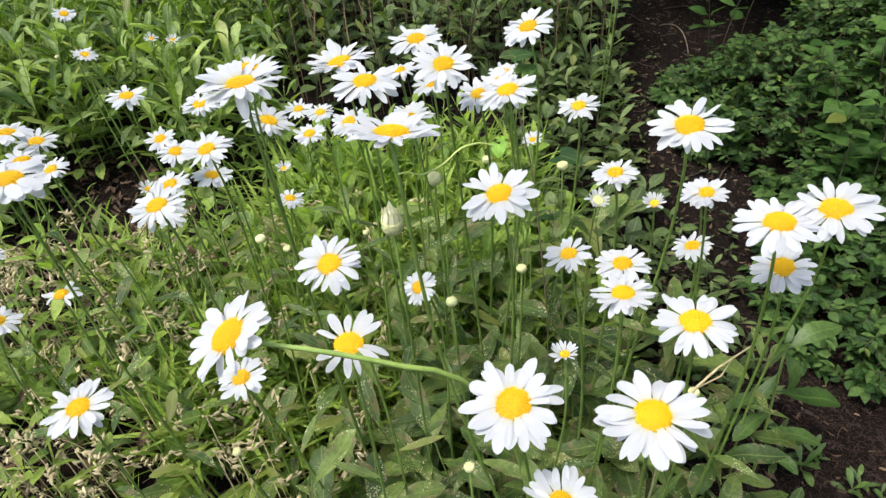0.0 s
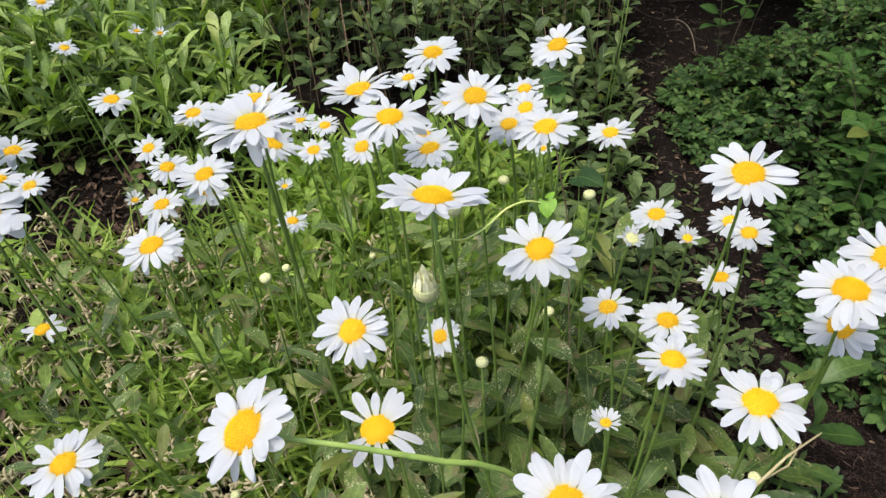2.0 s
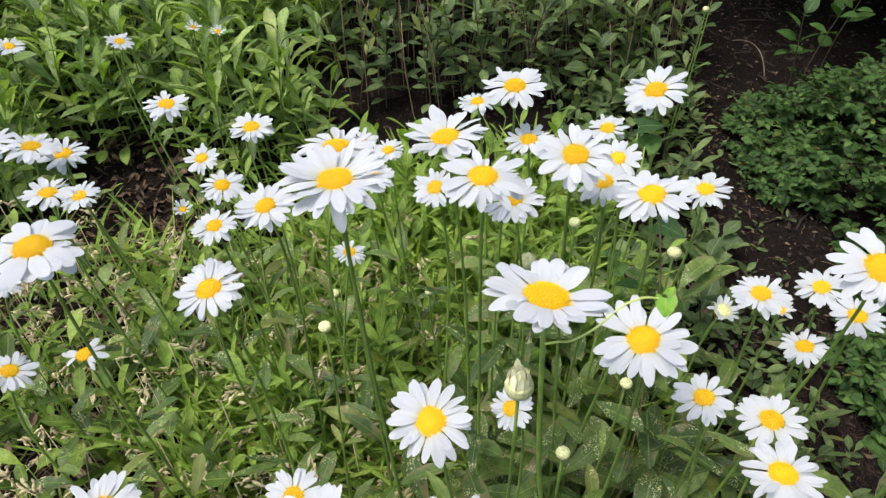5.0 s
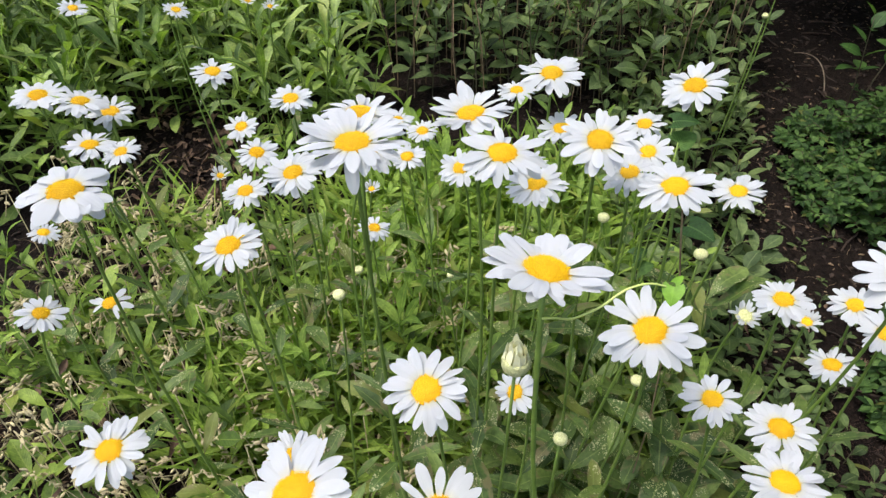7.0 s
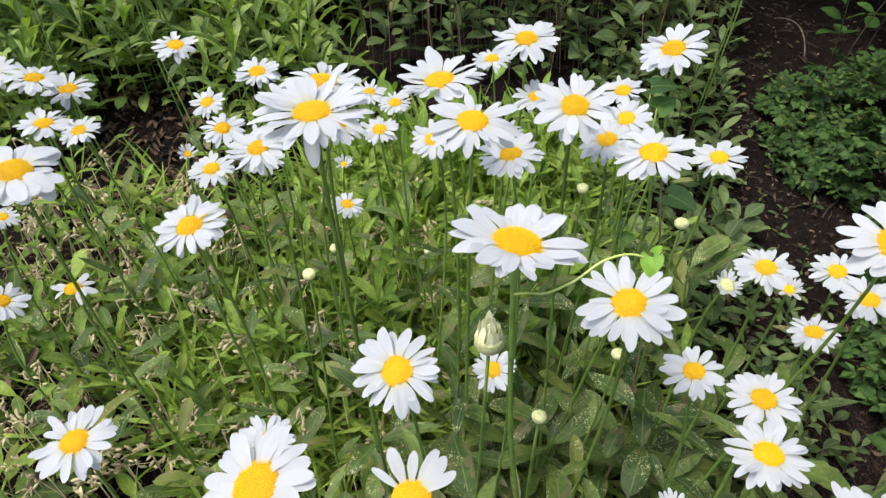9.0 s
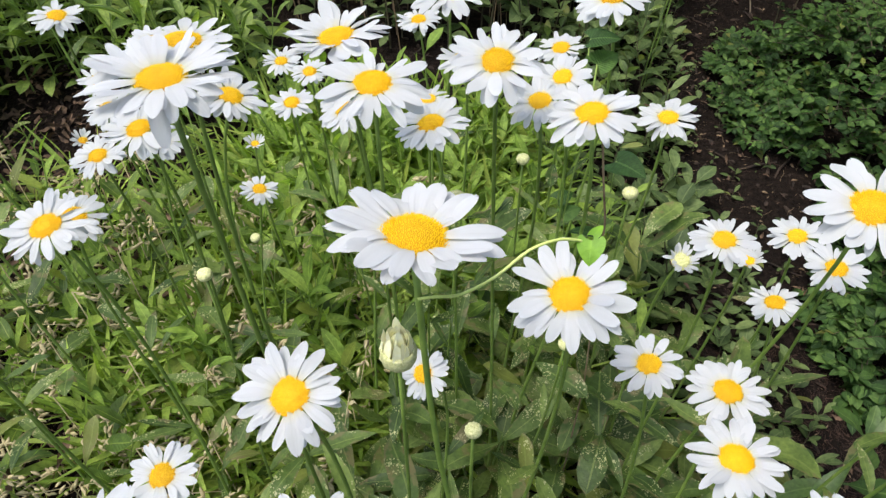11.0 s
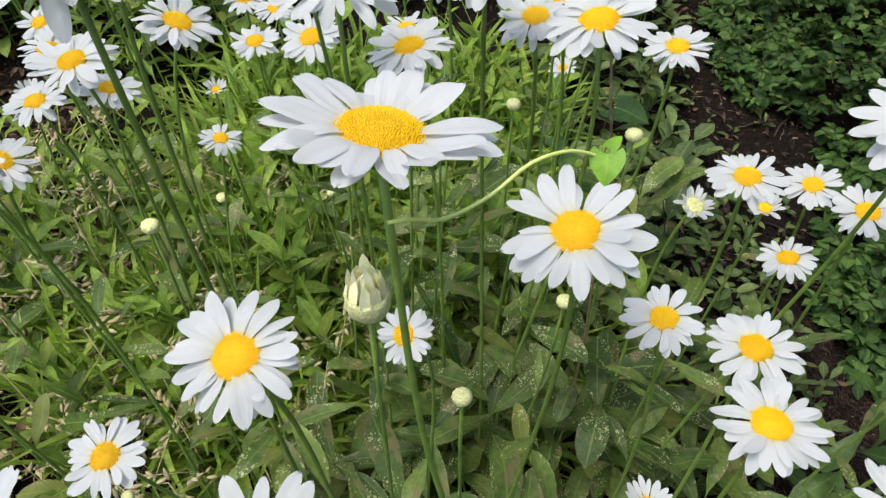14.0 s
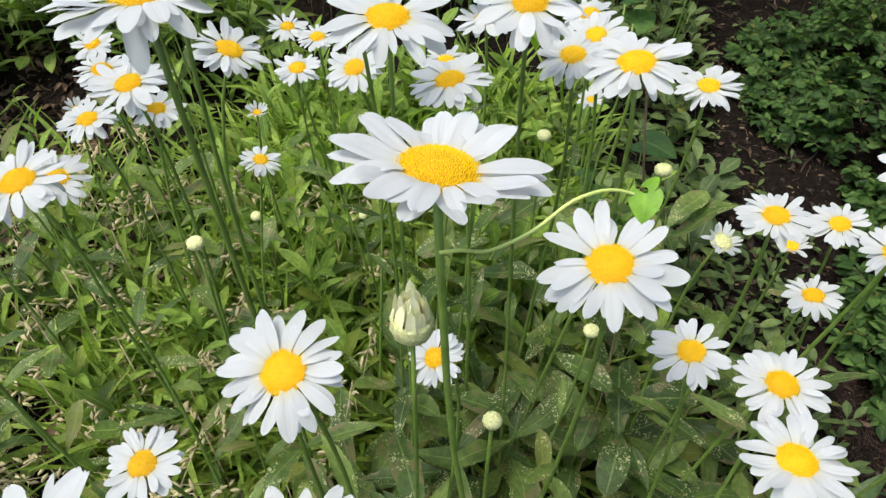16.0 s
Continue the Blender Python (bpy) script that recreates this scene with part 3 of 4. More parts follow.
daisy(0.044, 0.655, 0.700, 0.067, 12, -157)
daisy(0.014, 0.717, 0.670, 0.056, 15, -126)
daisy(-0.023, 0.676, 0.726, 0.073, 19, -94)
daisy(0.088, 0.870, 0.690, 0.078, 19, -140)
daisy(-0.068, 0.922, 0.668, 0.081, 13, -104)
daisy(-0.103, 0.629, 0.734, 0.076, 7, -84, droop=0.05)
daisy(-0.138, 0.695, 0.731, 0.079, 8, -155, lift=14)
daisy(-0.157, 0.776, 0.618, 0.053, 25, -111)
daisy(-0.073, 0.720, 0.644, 0.067, 11, -160)
daisy(-0.082, 0.811, 0.610, 0.045, 2, -117)
daisy(-0.212, 0.578, 0.764, 0.088, 3, -91, thick=1.2, petals=44, slim=0.88, lift=11, droop=0.03)
daisy(-0.223, 0.638, 0.755, 0.070, 4, 44, droop=0.05)
daisy(-0.358, 0.609, 0.616, 0.068, 13, -104, droop=0.08)
daisy(-0.344, 0.750, 0.608, 0.070, 12, -109)
daisy(-0.454, 0.830, 0.513, 0.062, 10, -99)
daisy(-0.457, 0.889, 0.536, 0.062, 15, -48)
daisy(-0.422, 0.907, 0.479, 0.065, 14, -9)
daisy(-0.540, 1.013, 0.498, 0.058, 18, -102)
daisy(-0.443, 0.998, 0.563, 0.068, 11, -80)
daisy(-0.608, 1.085, 0.552, 0.073, 11, -42)
daisy(-0.806, 1.346, 0.544, 0.053, 22, -25)
daisy(-0.566, 0.655, 0.457, 0.055, 5, -59, petals=15, gaps=((0, 45), (120, 165), (250, 285)), slim=0.95)
daisy(-0.638, 0.853, 0.541, 0.054, 12, -90)
daisy(-0.717, 0.958, 0.539, 0.072, 10, -22)
daisy(-0.717, 0.908, 0.582, 0.076, 13, 19)
daisy(-0.789, 0.916, 0.581, 0.077, 9, -17)
daisy(-0.508, 0.607, 0.665, 0.092, 6, -34, petals=26, slim=1.4, lift=-6, droop=0.2)
daisy(-0.621, 0.785, 0.595, 0.063, 6, 9)
daisy(-0.685, 0.663, 0.410, 0.064, 23, 15)
daisy(-0.748, 0.780, 0.442, 0.045, 18, 20)
daisy(-0.286, 1.013, 0.533, 0.051, 11, -67)
daisy(-0.240, 0.972, 0.543, 0.048, 11, -93)
daisy(-0.249, 0.910, 0.538, 0.054, 9, -89)
daisy(-0.262, 0.777, 0.629, 0.069, 22, -6)
daisy(-0.280, 0.831, 0.472, 0.045, 12, -27)
daisy(-0.301, 0.901, 0.484, 0.031, 14, -40, petals=14, lift=45)
daisy(-0.117, 1.111, 0.547, 0.062, 10, -129)
daisy(-0.049, 0.889, 0.613, 0.062, 9, -124)
daisy(0.058, 0.951, 0.594, 0.057, 12, -140)
daisy(0.041, 0.793, 0.648, 0.055, 22, -127)
daisy(0.133, 1.244, 0.313, 0.047, 12, -134, lift=20)
daisy(-0.595, 1.006, 0.403, 0.040, 19, -32, petals=14, lift=40)
daisy(-0.391, 0.680, 0.561, 0.058, 22, -20)
daisy(0.245, 0.738, 0.479, 0.038, 16, -124, petals=18, lift=42, heart=1.15, label="small half-open white daisy with a yellow heart")
daisy(0.157, 0.690, 0.524, 0.036, 19, -80, petals=18, lift=32, heart=1.65, green=True, label="half-open white daisy with a pale green heart")
daisy(-0.635, 1.405, 0.539, 0.035, 20, -38, petals=14, lift=25)
daisy(-0.693, 1.429, 0.538, 0.036, 20, -36, petals=14, lift=25)
daisy(-1.057, 1.376, 0.521, 0.059, 21, -28)
daisy(-0.895, 1.483, 0.593, 0.051, 27, -34)
bud(-0.074, 0.473, 0.666, 0.0195, white=True)
bud(-0.030, 0.497, 0.543, 0.012)
bud(0.054, 0.631, 0.469, 0.013)
bud(0.127, 0.791, 0.518, 0.016)
bud(-0.021, 0.356, 0.460, 0.011)
bud(-0.263, 0.633, 0.542, 0.013)
bud(-0.179, 0.848, 0.385, 0.010)
bud(0.025, 0.911, 0.467, 0.016)
bud(-0.051, 0.741, 0.543, 0.020)
bud(-0.334, 0.902, 0.323, 0.014)
bud(-0.364, 0.557, 0.223, 0.013)
bud(0.186, 0.382, 0.519, 0.010)


bud(0.377, 1.657, 0.488, 0.014, base=(0.36, 1.66))
bud(0.4, 1.70, 0.56, 0.012, base=(0.37, 1.68))
for x, z in ((-1.249, 0.314), (-1.224, 0.311), (-1.128, 0.407), (-1.065, 0.354), (-0.989, 0.372)):
    bud(x, 1.75, z, 0.013, base=(x, 1.77), leaves=0)


# ---- leafy shoots ----
def shoot(name, x, y, tall, count, long, meshes, low, up_low, up_high, stem, label, category, group, lean=0.12, heap=None, stems=None):
    """An upright stem with leaves in a spiral; up_low and up_high: how steeply its lowest and highest leaves rise."""
    foot = Vector((x, y, ground_at(x, y) - 0.008))
    tip = Vector((rng.uniform(-lean, lean) * tall * 2, rng.uniform(-lean, lean) * tall * 2, tall))
    line = bezier((0, 0, 0), (0, 0, tall * 0.4), tip * 0.7 + Vector((0, 0, 0.0)), tip, 8)
    width = 0.0022 * (tall / 0.3) ** 0.5
    radii = [width * (1.1 - 0.09 * i) for i in range(9)]
    root = None
    if heap is None:
        root = tagged(new(name), label, category, group)
        root.location = foot
        piece("stem", tube_mesh("stem", line, radii, stem, 5), root)
    else:
        me = tube_mesh("stem", line, radii, stem, 4)
        stems.add(me, Matrix.Translation(foot))
        del stems.known[me.name]
        bpy.data.meshes.remove(me)
    az = rng.uniform(0, 6.28)
    for k in range(count):
        f = low + (1 - low) * (k + 0.5) / count
        p = line[min(8, int(f * 8 + rng.uniform(0, 0.9)))]
        az += 2.4 + rng.uniform(-0.5, 0.5)
        up = up_low + (up_high - up_low) * f + rng.uniform(-0.25, 0.25)
        s = long * (1.0 - 0.45 * abs(f - 0.45)) * rng.uniform(0.75, 1.2)
        m = leaf_pose(p, az, up, s, rng.uniform(0.85, 1.2), rng.uniform(-0.4, 0.4))
        if heap is None:
            piece("leaf", rng.choice(meshes), root, m)
        else:
            heap.add(rng.choice(meshes), Matrix.Translation(foot) @ m)
    return root


def scatter(n, x0, x1, y0, y1, gap, keep=lambda x, y: True):
    made = []
    for _ in range(n * 30):
        x, y = rng.uniform(x0, x1), rng.uniform(y0, y1)
        if keep(x, y) and all((x - a) ** 2 + (y - b) ** 2 > gap * gap for a, b in made):
            made.append((x, y))
            if len(made) == n:
                break
    return made


# broad dull leaves under the middle of the clump
SPECKLED = "leafy daisy shoot with broad dull green speckled leaves"
for x, y in scatter(70, -0.32, 0.5, 0.34, 1.0, 0.06, lambda x, y: x > -0.32 + 0.3 * (y - 0.3) and x < 0.31 - 0.05 * (y - 0.3)):
    shoot("daisy_shoot", x, y, rng.uniform(0.1, 0.3), rng.randint(9, 12), rng.uniform(0.098, 0.134), LEAVES_DAISY, 0.05, 0.1, 0.8, STEM, SPECKLED, "plant", "daisy shoots")
heap, stems = Heap(), Heap()
for x, y in scatter(75, 0.27, 0.52, 0.68, 1.2, 0.036, lambda x, y: x > 0.3 - 0.05 * (y - 0.3)):
    shoot("", x, y, rng.uniform(0.02, 0.08), 7, rng.uniform(0.024, 0.05), LEAVES_DARK, 0.05, 0.1, 0.9, STEM_DARK, "", "", "", lean=0.25, heap=heap, stems=stems)
heap.build("low_foliage", LEAF_DARK, None, "small dull green leaves of low weeds along the bare soil", "foliage")
stems.build("low_stems", STEM_DARK, None, "short brown stems of the low weeds", "stems")
# large clean leaves beside the bare soil
lone = tagged(new("daisy_shoot"), "daisy shoot with large clean green leaves beside bare soil", "plant", "daisy shoots")
foot = Vector((0.435, 0.63, ground_at(0.435, 0.63) - 0.005))
lone.location = foot
line = bezier((0, 0, 0), (0.0, 0.0, 0.08), (0.012, 0.03, 0.14), Vector((0.466, 0.7, 0.212)) - foot, 8)
piece("stem", tube_mesh("stem", line, [0.0028 - 0.0001 * i for i in range(9)], STEM, 6), lone)
for k, az, up, long in ((8, -1.34, 0.5, 0.1), (8, -2.53, -0.95, 0.09), (6, -1.64, -0.15, 0.118), (4, -1.84, -0.2, 0.09), (8, 1.0, 0.8, 0.06), (7, 2.2, -0.6, 0.075), (6, 1.7, -0.1, 0.085), (5, 2.0, -0.1, 0.08), (8, -0.5, 0.9, 0.045), (3, 0.6, 0.1, 0.09), (3, -2.6, 0.0, 0.07)):
    piece("leaf", LEAVES_CLEAN[k % 3], lone, leaf_pose(line[k], az, up, long, 1.15, 0.1))
for x, y, tall in ((0.36, 0.56, 0.2), (0.41, 0.52, 0.09), (0.37, 0.48, 0.12)):
    shoot("daisy_shoot", x, y, tall, 9, 0.045 + tall * 0.35, LEAVES_DAISY, 0.2, 0.1, 0.7, STEM, SPECKLED, "plant", "daisy shoots")
# dull narrow leaves by the soil path
for x, y in scatter(30, 0.1, 0.52, 1.0, 1.85, 0.075, lambda x, y: x < 0.36 + 0.14 * (y - 1.2)):
    shoot("leafy_plant", x, y, rng.uniform(0.08, 0.22), 9, rng.uniform(0.05, 0.075), LEAVES_DARK, 0.1, 0.2, 1.0, STEM_DARK,
          "upright plant with oblong dark green leaves on a brown stem", "plant", "dark upright plants")


# upright stand behind, on the sunny side
def bare(x, y):
    return ((x + 1.0) / 0.2) ** 2 + ((y - 1.48) / 0.17) ** 2 < 1 or ((x + 0.6) / 0.2) ** 2 + ((y - 1.95) / 0.12) ** 2 < 1


spots = scatter(430, -2.5, -0.5, 1.2, 3.0, 0.048, lambda x, y: not bare(x, y) and x < -0.45 - 0.15 * (y - 1.5) and y > 1.5 - 0.9 * max(0, -1.08 - x) and x > -2.35 + 0.5 * noise.noise(Vector((y * 2, 0, 5))) and y < 2.85 + 0.5 * noise.noise(Vector((x * 2, 3, 0))))
spots.sort(key=lambda s: s[1] + 0.3 * abs(s[0] + 1.0))
for x, y in spots[:52]:
    shoot("daisy_shoot", x, y, rng.uniform(0.16, 0.34), 16, rng.uniform(0.09, 0.13), LEAVES_STAND, 0.02, 0.2, 1.15, STEM,
          "upright leafy daisy shoot with narrow bright green leaves", "plant", "upright daisy shoots", lean=0.09)
heap, stems = Heap(), Heap()
for x, y in spots[52:]:
    shoot("", x, y, rng.uniform(0.2, 0.42), 17, rng.uniform(0.09, 0.13), LEAVES_STAND, 0.05, 0.2, 1.15, STEM, "", "", "", heap=heap, stems=stems)
heap.build("daisy_foliage", LEAF_STAND, None, "dense stand of narrow bright green daisy leaves", "foliage")
stems.build("daisy_stems", STEM, None, "green stems of the dense daisy stand", "stems")

# dark stand at the back
spots = scatter(215, -0.6, 0.6, 1.85, 2.8, 0.046, lambda x, y: not bare(x, y) and x < 0.47 + 0.1 * (y - 2.0))
spots.sort(key=lambda s: s[1])
for x, y in spots[:46]:
    shoot("leafy_plant", x, y, rng.uniform(0.22, 0.4), 12, rng.uniform(0.06, 0.09), LEAVES_DARK, 0.1, 0.1, 1.0, STEM_DARK,
          "upright plant with oblong dark green leaves on a brown stem", "plant", "dark upright plants")
heap, stems = Heap(), Heap()
for x, y in spots[46:]:
    shoot("", x, y, rng.uniform(0.3, 0.55), 13, rng.uniform(0.055, 0.085), LEAVES_DARK, 0.15, 0.1, 1.0, STEM_DARK, "", "", "", heap=heap, stems=stems)
for x, y in scatter(300, -2.8, 2.8, 2.85, 4.0, 0.065):
    shoot("", x, y, rng.uniform(0.6, 1.2), 16, rng.uniform(0.07, 0.1), LEAVES_DARK, 0.2, 0.2, 1.0, STEM_DARK, "", "", "", heap=heap, stems=stems)
for x, y in scatter(60, 0.12, 0.56, 1.1, 1.95, 0.045, lambda x, y: x < 0.39 + 0.12 * (y - 1.2)):
    shoot("", x, y, rng.uniform(0.06, 0.16), 9, rng.uniform(0.04, 0.07), LEAVES_DARK, 0.05, 0.0, 0.9, STEM_DARK, "", "", "", lean=0.2, heap=heap, stems=stems)
for x, y in scatter(46, 0.36, 0.62, 1.0, 2.1, 0.05, lambda x, y: x > 0.36 + 0.1 * (y - 1)):
    shoot("", x, y, rng.uniform(0.015, 0.05), 5, rng.uniform(0.015, 0.032), LEAVES_DARK, 0.1, 0.0, 0.7, STEM_DARK, "", "", "", lean=0.2, heap=heap, stems=stems)
heap.build("back_foliage", LEAF_DARK, None, "dark green leaves of the tall growth at the back", "foliage")
stems.build("back_stems", STEM_DARK, None, "thin brown stems of the tall growth at the back", "stems")


heap = Heap()
for x, y in scatter(130, -0.55, 0.48, 1.85, 2.8, 0.04):
    tall = rng.uniform(0.25, 0.55)
    me = tube_mesh("stalk", [(0, 0, 0), (rng.uniform(-0.02, 0.02), 0, tall * 0.5), (rng.uniform(-0.06, 0.06), rng.uniform(-0.03, 0.03), tall)], [0.002, 0.0018, 0.001], DEAD, 4)
    heap.add(me, Matrix.Translation((x, y, ground_at(x, y) - 0.01)))
    del heap.known[me.name]
    bpy.data.meshes.remove(me)
heap.build("dead_stalks", DEAD, None, "dead tan stalks standing among the back growth", "stalks")
DEAD_LEAVES = [leaf_mesh("leaf", DEAD_DARK, w, 0.55, d, f, 0.1, 200 + i, 0.05, 7, 0.05) for i, (w, d, f) in enumerate(((0.35, 0.5, 0.8), (0.28, -0.4, 1.2), (0.42, 0.3, -0.6)))]
heap = Heap()
for i in range(1100):
    x, y = ((rng.uniform(-1.25, -0.75), rng.uniform(1.25, 1.7)), (rng.uniform(-1.15, 0.05), rng.uniform(0.35, 1.1)), (rng.uniform(0.1, 0.62), rng.uniform(0.4, 1.9)))[i % 3]
    heap.add(rng.choice(DEAD_LEAVES), leaf_pose((x, y, ground_at(x, y) + rng.uniform(0.004, 0.02)), rng.uniform(0, 6.28), rng.uniform(-0.3, 0.5), rng.uniform(0.018, 0.05) * (0.5 if i % 3 == 2 else 1), rng.uniform(0.6, 1.2), rng.uniform(-0.8, 0.8)))
for i in range(260):
    x, y = rng.uniform(-1.1, -0.1), rng.uniform(0.4, 1.15)
    heap.add(rng.choice(DEAD_LEAVES), leaf_pose((x, y, ground_at(x, y) + rng.uniform(0.02, 0.12)), rng.uniform(0, 6.28), rng.uniform(-0.9, 0.7), rng.uniform(0.025, 0.06), rng.uniform(0.5, 1.0), rng.uniform(-0.9, 0.9)))
heap.build("dead_leaves", DEAD_DARK, None, "curled brown dead leaves lying on the soil", "litter")


# ---- weeds and grass ----
def weed_zone(x, y):
    return x < -0.2 + 0.3 * (y - 0.5) and x > -1.1 + 0.3 * noise.noise(Vector((y * 4, 1, 0))) and y > 0.42 + 0.12 * noise.noise(Vector((x * 5, 7, 0))) and not bare(x, y)


LEAVES_LOW = [leaf_mesh("leaf", LEAF_FRESH, w, 0.62, d, 0.45, 0.05, 155 + i, 0.08, 9, 0.015, 0.58) for i, (w, d) in enumerate(((0.3, 0.2), (0.26, 0.35), (0.34, 0.1)))]
WEEDY = "small green weed with narrow leaves among the grass"
for x, y in scatter(70, -1.35, 0.0, 0.75, 1.5, 0.066, weed_zone):
    shoot("weed", x, y if y > 0.75 else y + 0.1, rng.uniform(0.1, 0.27), 10, rng.uniform(0.04, 0.07), LEAVES_WEED, 0.1, 0.2, 1.0, STEM_PALE, WEEDY, "weed", "weeds", lean=0.2)
for x, y in scatter(52, -0.95, -0.12, 0.36, 0.95, 0.065, weed_zone):
    shoot("broad_weed", x, y, rng.uniform(0.06, 0.2), 8, rng.uniform(0.065, 0.1), LEAVES_LOW, 0.1, 0.1, 0.9, STEM_PALE,
          "low weed with broad mid-green leaves over bare soil", "weed", "broad-leaved weeds", lean=0.2)
heap, stems = Heap(), Heap()
for x, y in scatter(160, -0.45, 0.2, 0.85, 1.5, 0.038, lambda x, y: x < 0.2 - 0.3 * (y - 1)):
    shoot("", x, y, rng.uniform(0.12, 0.26), 10, rng.uniform(0.05, 0.085), LEAVES_WEED + LEAVES_BROAD[:1], 0.15, 0.2, 1.1, STEM_PALE, "", "", "", lean=0.2, heap=heap, stems=stems)
heap.build("weed_foliage", LEAF_WEED, None, "lush bright green weeds growing between the daisy stems", "foliage")
stems.build("weed_stems", STEM_PALE, None, "pale green stems of the lush weeds", "stems")
heap, stems = Heap(), Heap()
for x, y in scatter(70, -1.15, -0.05, 0.78, 1.25, 0.06, weed_zone):
    shoot("", x, y, rng.uniform(0.06, 0.17), 8, rng.uniform(0.05, 0.085), LEAVES_LOW, 0.1, 0.3, 1.1, STEM_PALE, "", "", "", lean=0.2, heap=heap, stems=stems)
heap.build("weed_carpet", LEAF_FRESH, None, "dense carpet of small green weed leaves over the soil", "foliage")
stems.build("carpet_stems", STEM_PALE, None, "short pale stems of the weed carpet", "stems")
for x, y, tall in ((0.6, 0.62, 0.03), (0.63, 0.63, 0.025), (0.53, 0.65, 0.05), (0.49, 0.66, 0.06), (0.57, 0.68, 0.03), (0.66, 0.6, 0.03)):
    shoot("weed", x, y, tall, 7, 0.018 + 0.5 * tall, LEAVES_CLEAN, 0.1, 0.2, 1.0, STEM, "tiny green seedling weed on bare soil", "weed", "seedling weeds", lean=0.2)
BLADES = [leaf_mesh("blade", GRASS, w, 0.35, d, 0.4, 0.0, 80 + i, 0.0, 5) for i, (w, d) in enumerate(((0.035, 0.3), (0.05, 0.6), (0.03, 0.1), (0.06, 0.45)))]
heap = Heap()
for i in range(2200):
    x, y = rng.uniform(-1.3, 0.1), rng.uniform(0.4, 1.45)
    if not weed_zone(x, y) or noise.noise(Vector((x * 4, y * 4, 9))) < -0.1 or (y < 0.8 and rng.random() < 0.75):
        continue
    heap.add(rng.choice(BLADES), leaf_pose((x, y, ground_at(x, y)), rng.uniform(0, 6.28), rng.uniform(0.5, 1.45), rng.uniform(0.07, 0.2), rng.uniform(0.8, 1.4)))
for i in range(1700):
    x, y = rng.uniform(-0.5, 0.14), rng.uniform(0.75, 1.5)
    heap.add(rng.choice(BLADES), leaf_pose((x, y, ground_at(x, y)), rng.uniform(0, 6.28), rng.uniform(0.7, 1.5), rng.uniform(0.12, 0.26), rng.uniform(0.9, 1.8)))
for i in range(1000):
    x, y = rng.uniform(-0.62, 0.02), rng.uniform(0.68, 1.0)
    if x < -0.05 + 0.3 * (y - 0.5):
        heap.add(rng.choice(BLADES), leaf_pose((x, y, ground_at(x, y)), rng.uniform(0, 6.28), rng.uniform(0.9, 1.5), rng.uniform(0.12, 0.24), rng.uniform(0.8, 1.5)))
heap.build("grass", GRASS, None, "fresh green grass between the daisy stems", "grass")

# fine brown fibres over the bare soil
FIBRES = [tube_mesh("fibre", [(0, 0, 0), (0.3, 0.06, 0.04), (0.65, -0.05, 0.05), (1, 0.06, 0.0)], [0.009, 0.009, 0.008, 0.005], FIBRE, 3),
          tube_mesh("fibre", [(0, 0, 0), (0.35, -0.12, 0.06), (0.7, -0.1, 0.08), (1, 0.08, 0.03)], [0.01, 0.01, 0.009, 0.005], FIBRE, 3)]
heap = Heap()
for i in range(6500):
    x, y = (rng.uniform(0.35, 0.95), rng.uniform(0.4, 1.0)) if i % 16 else (rng.uniform(0.3, 1.0), rng.uniform(1.2, 2.6))
    s = rng.uniform(0.01, 0.03)
    heap.add(rng.choice(FIBRES), Matrix.Translation((x, y, ground_at(x, y) + rng.uniform(0.0, 0.006))) @ Matrix.Rotation(rng.uniform(0, 6.28), 4, "Z") @ Matrix.Rotation(rng.uniform(-0.2, 0.1), 4, "Y") @ Matrix.Diagonal((s, s, s, 1)))
heap.build("soil_fibres", FIBRE, None, "fine reddish brown fibres matted over the bare soil", "litter")

# dry stalk leaning out of the clump
dry = tagged(new("dry_stalk"), "dry straw-coloured stalk leaning out between the daisies", "stalk")
dry.location = (0.2, 0.47, ground_at(0.2, 0.47))
up = -ground_at(0.2, 0.47)
line = bezier((0, 0, 0), (-0.01, -0.03, 0.3), (-0.05, -0.11, 0.5), (-0.023, -0.107, 0.547 + up), 9) + [Vector((0.0, -0.093, 0.557 + up)), Vector((0.03, -0.079, 0.565 + up))]
piece("stalk", tube_mesh("stalk", line, [0.0013] * 10 + [0.0011, 0.0007], STRAW, 5), dry)
fork = [line[-3], line[-3].lerp(line[-1], 0.4) + Vector((0.004, 0, -0.006)), line[-1] + Vector((-0.012, 0, -0.012))]
piece("twig", tube_mesh("twig", fork, [0.0009, 0.0008, 0.0005], STRAW, 5), dry)

# thin brown stalk hanging under a daisy
thread = tagged(new("dry_stalk"), "thin reddish brown dry stalk standing close to a daisy stem", "stalk")
foot = Vector((0.1, 0.67, ground_at(0.1, 0.67)))
thread.location = foot
line = [Vector(p) - foot for p in (foot, (0.092, 0.665, 0.35), (0.078, 0.66, 0.52), (0.07, 0.655, 0.601), (0.061, 0.655, 0.645), (0.054, 0.655, 0.683))]
piece("stalk", tube_mesh("stalk", line, [0.0009] * 6, DEAD, 5), thread)

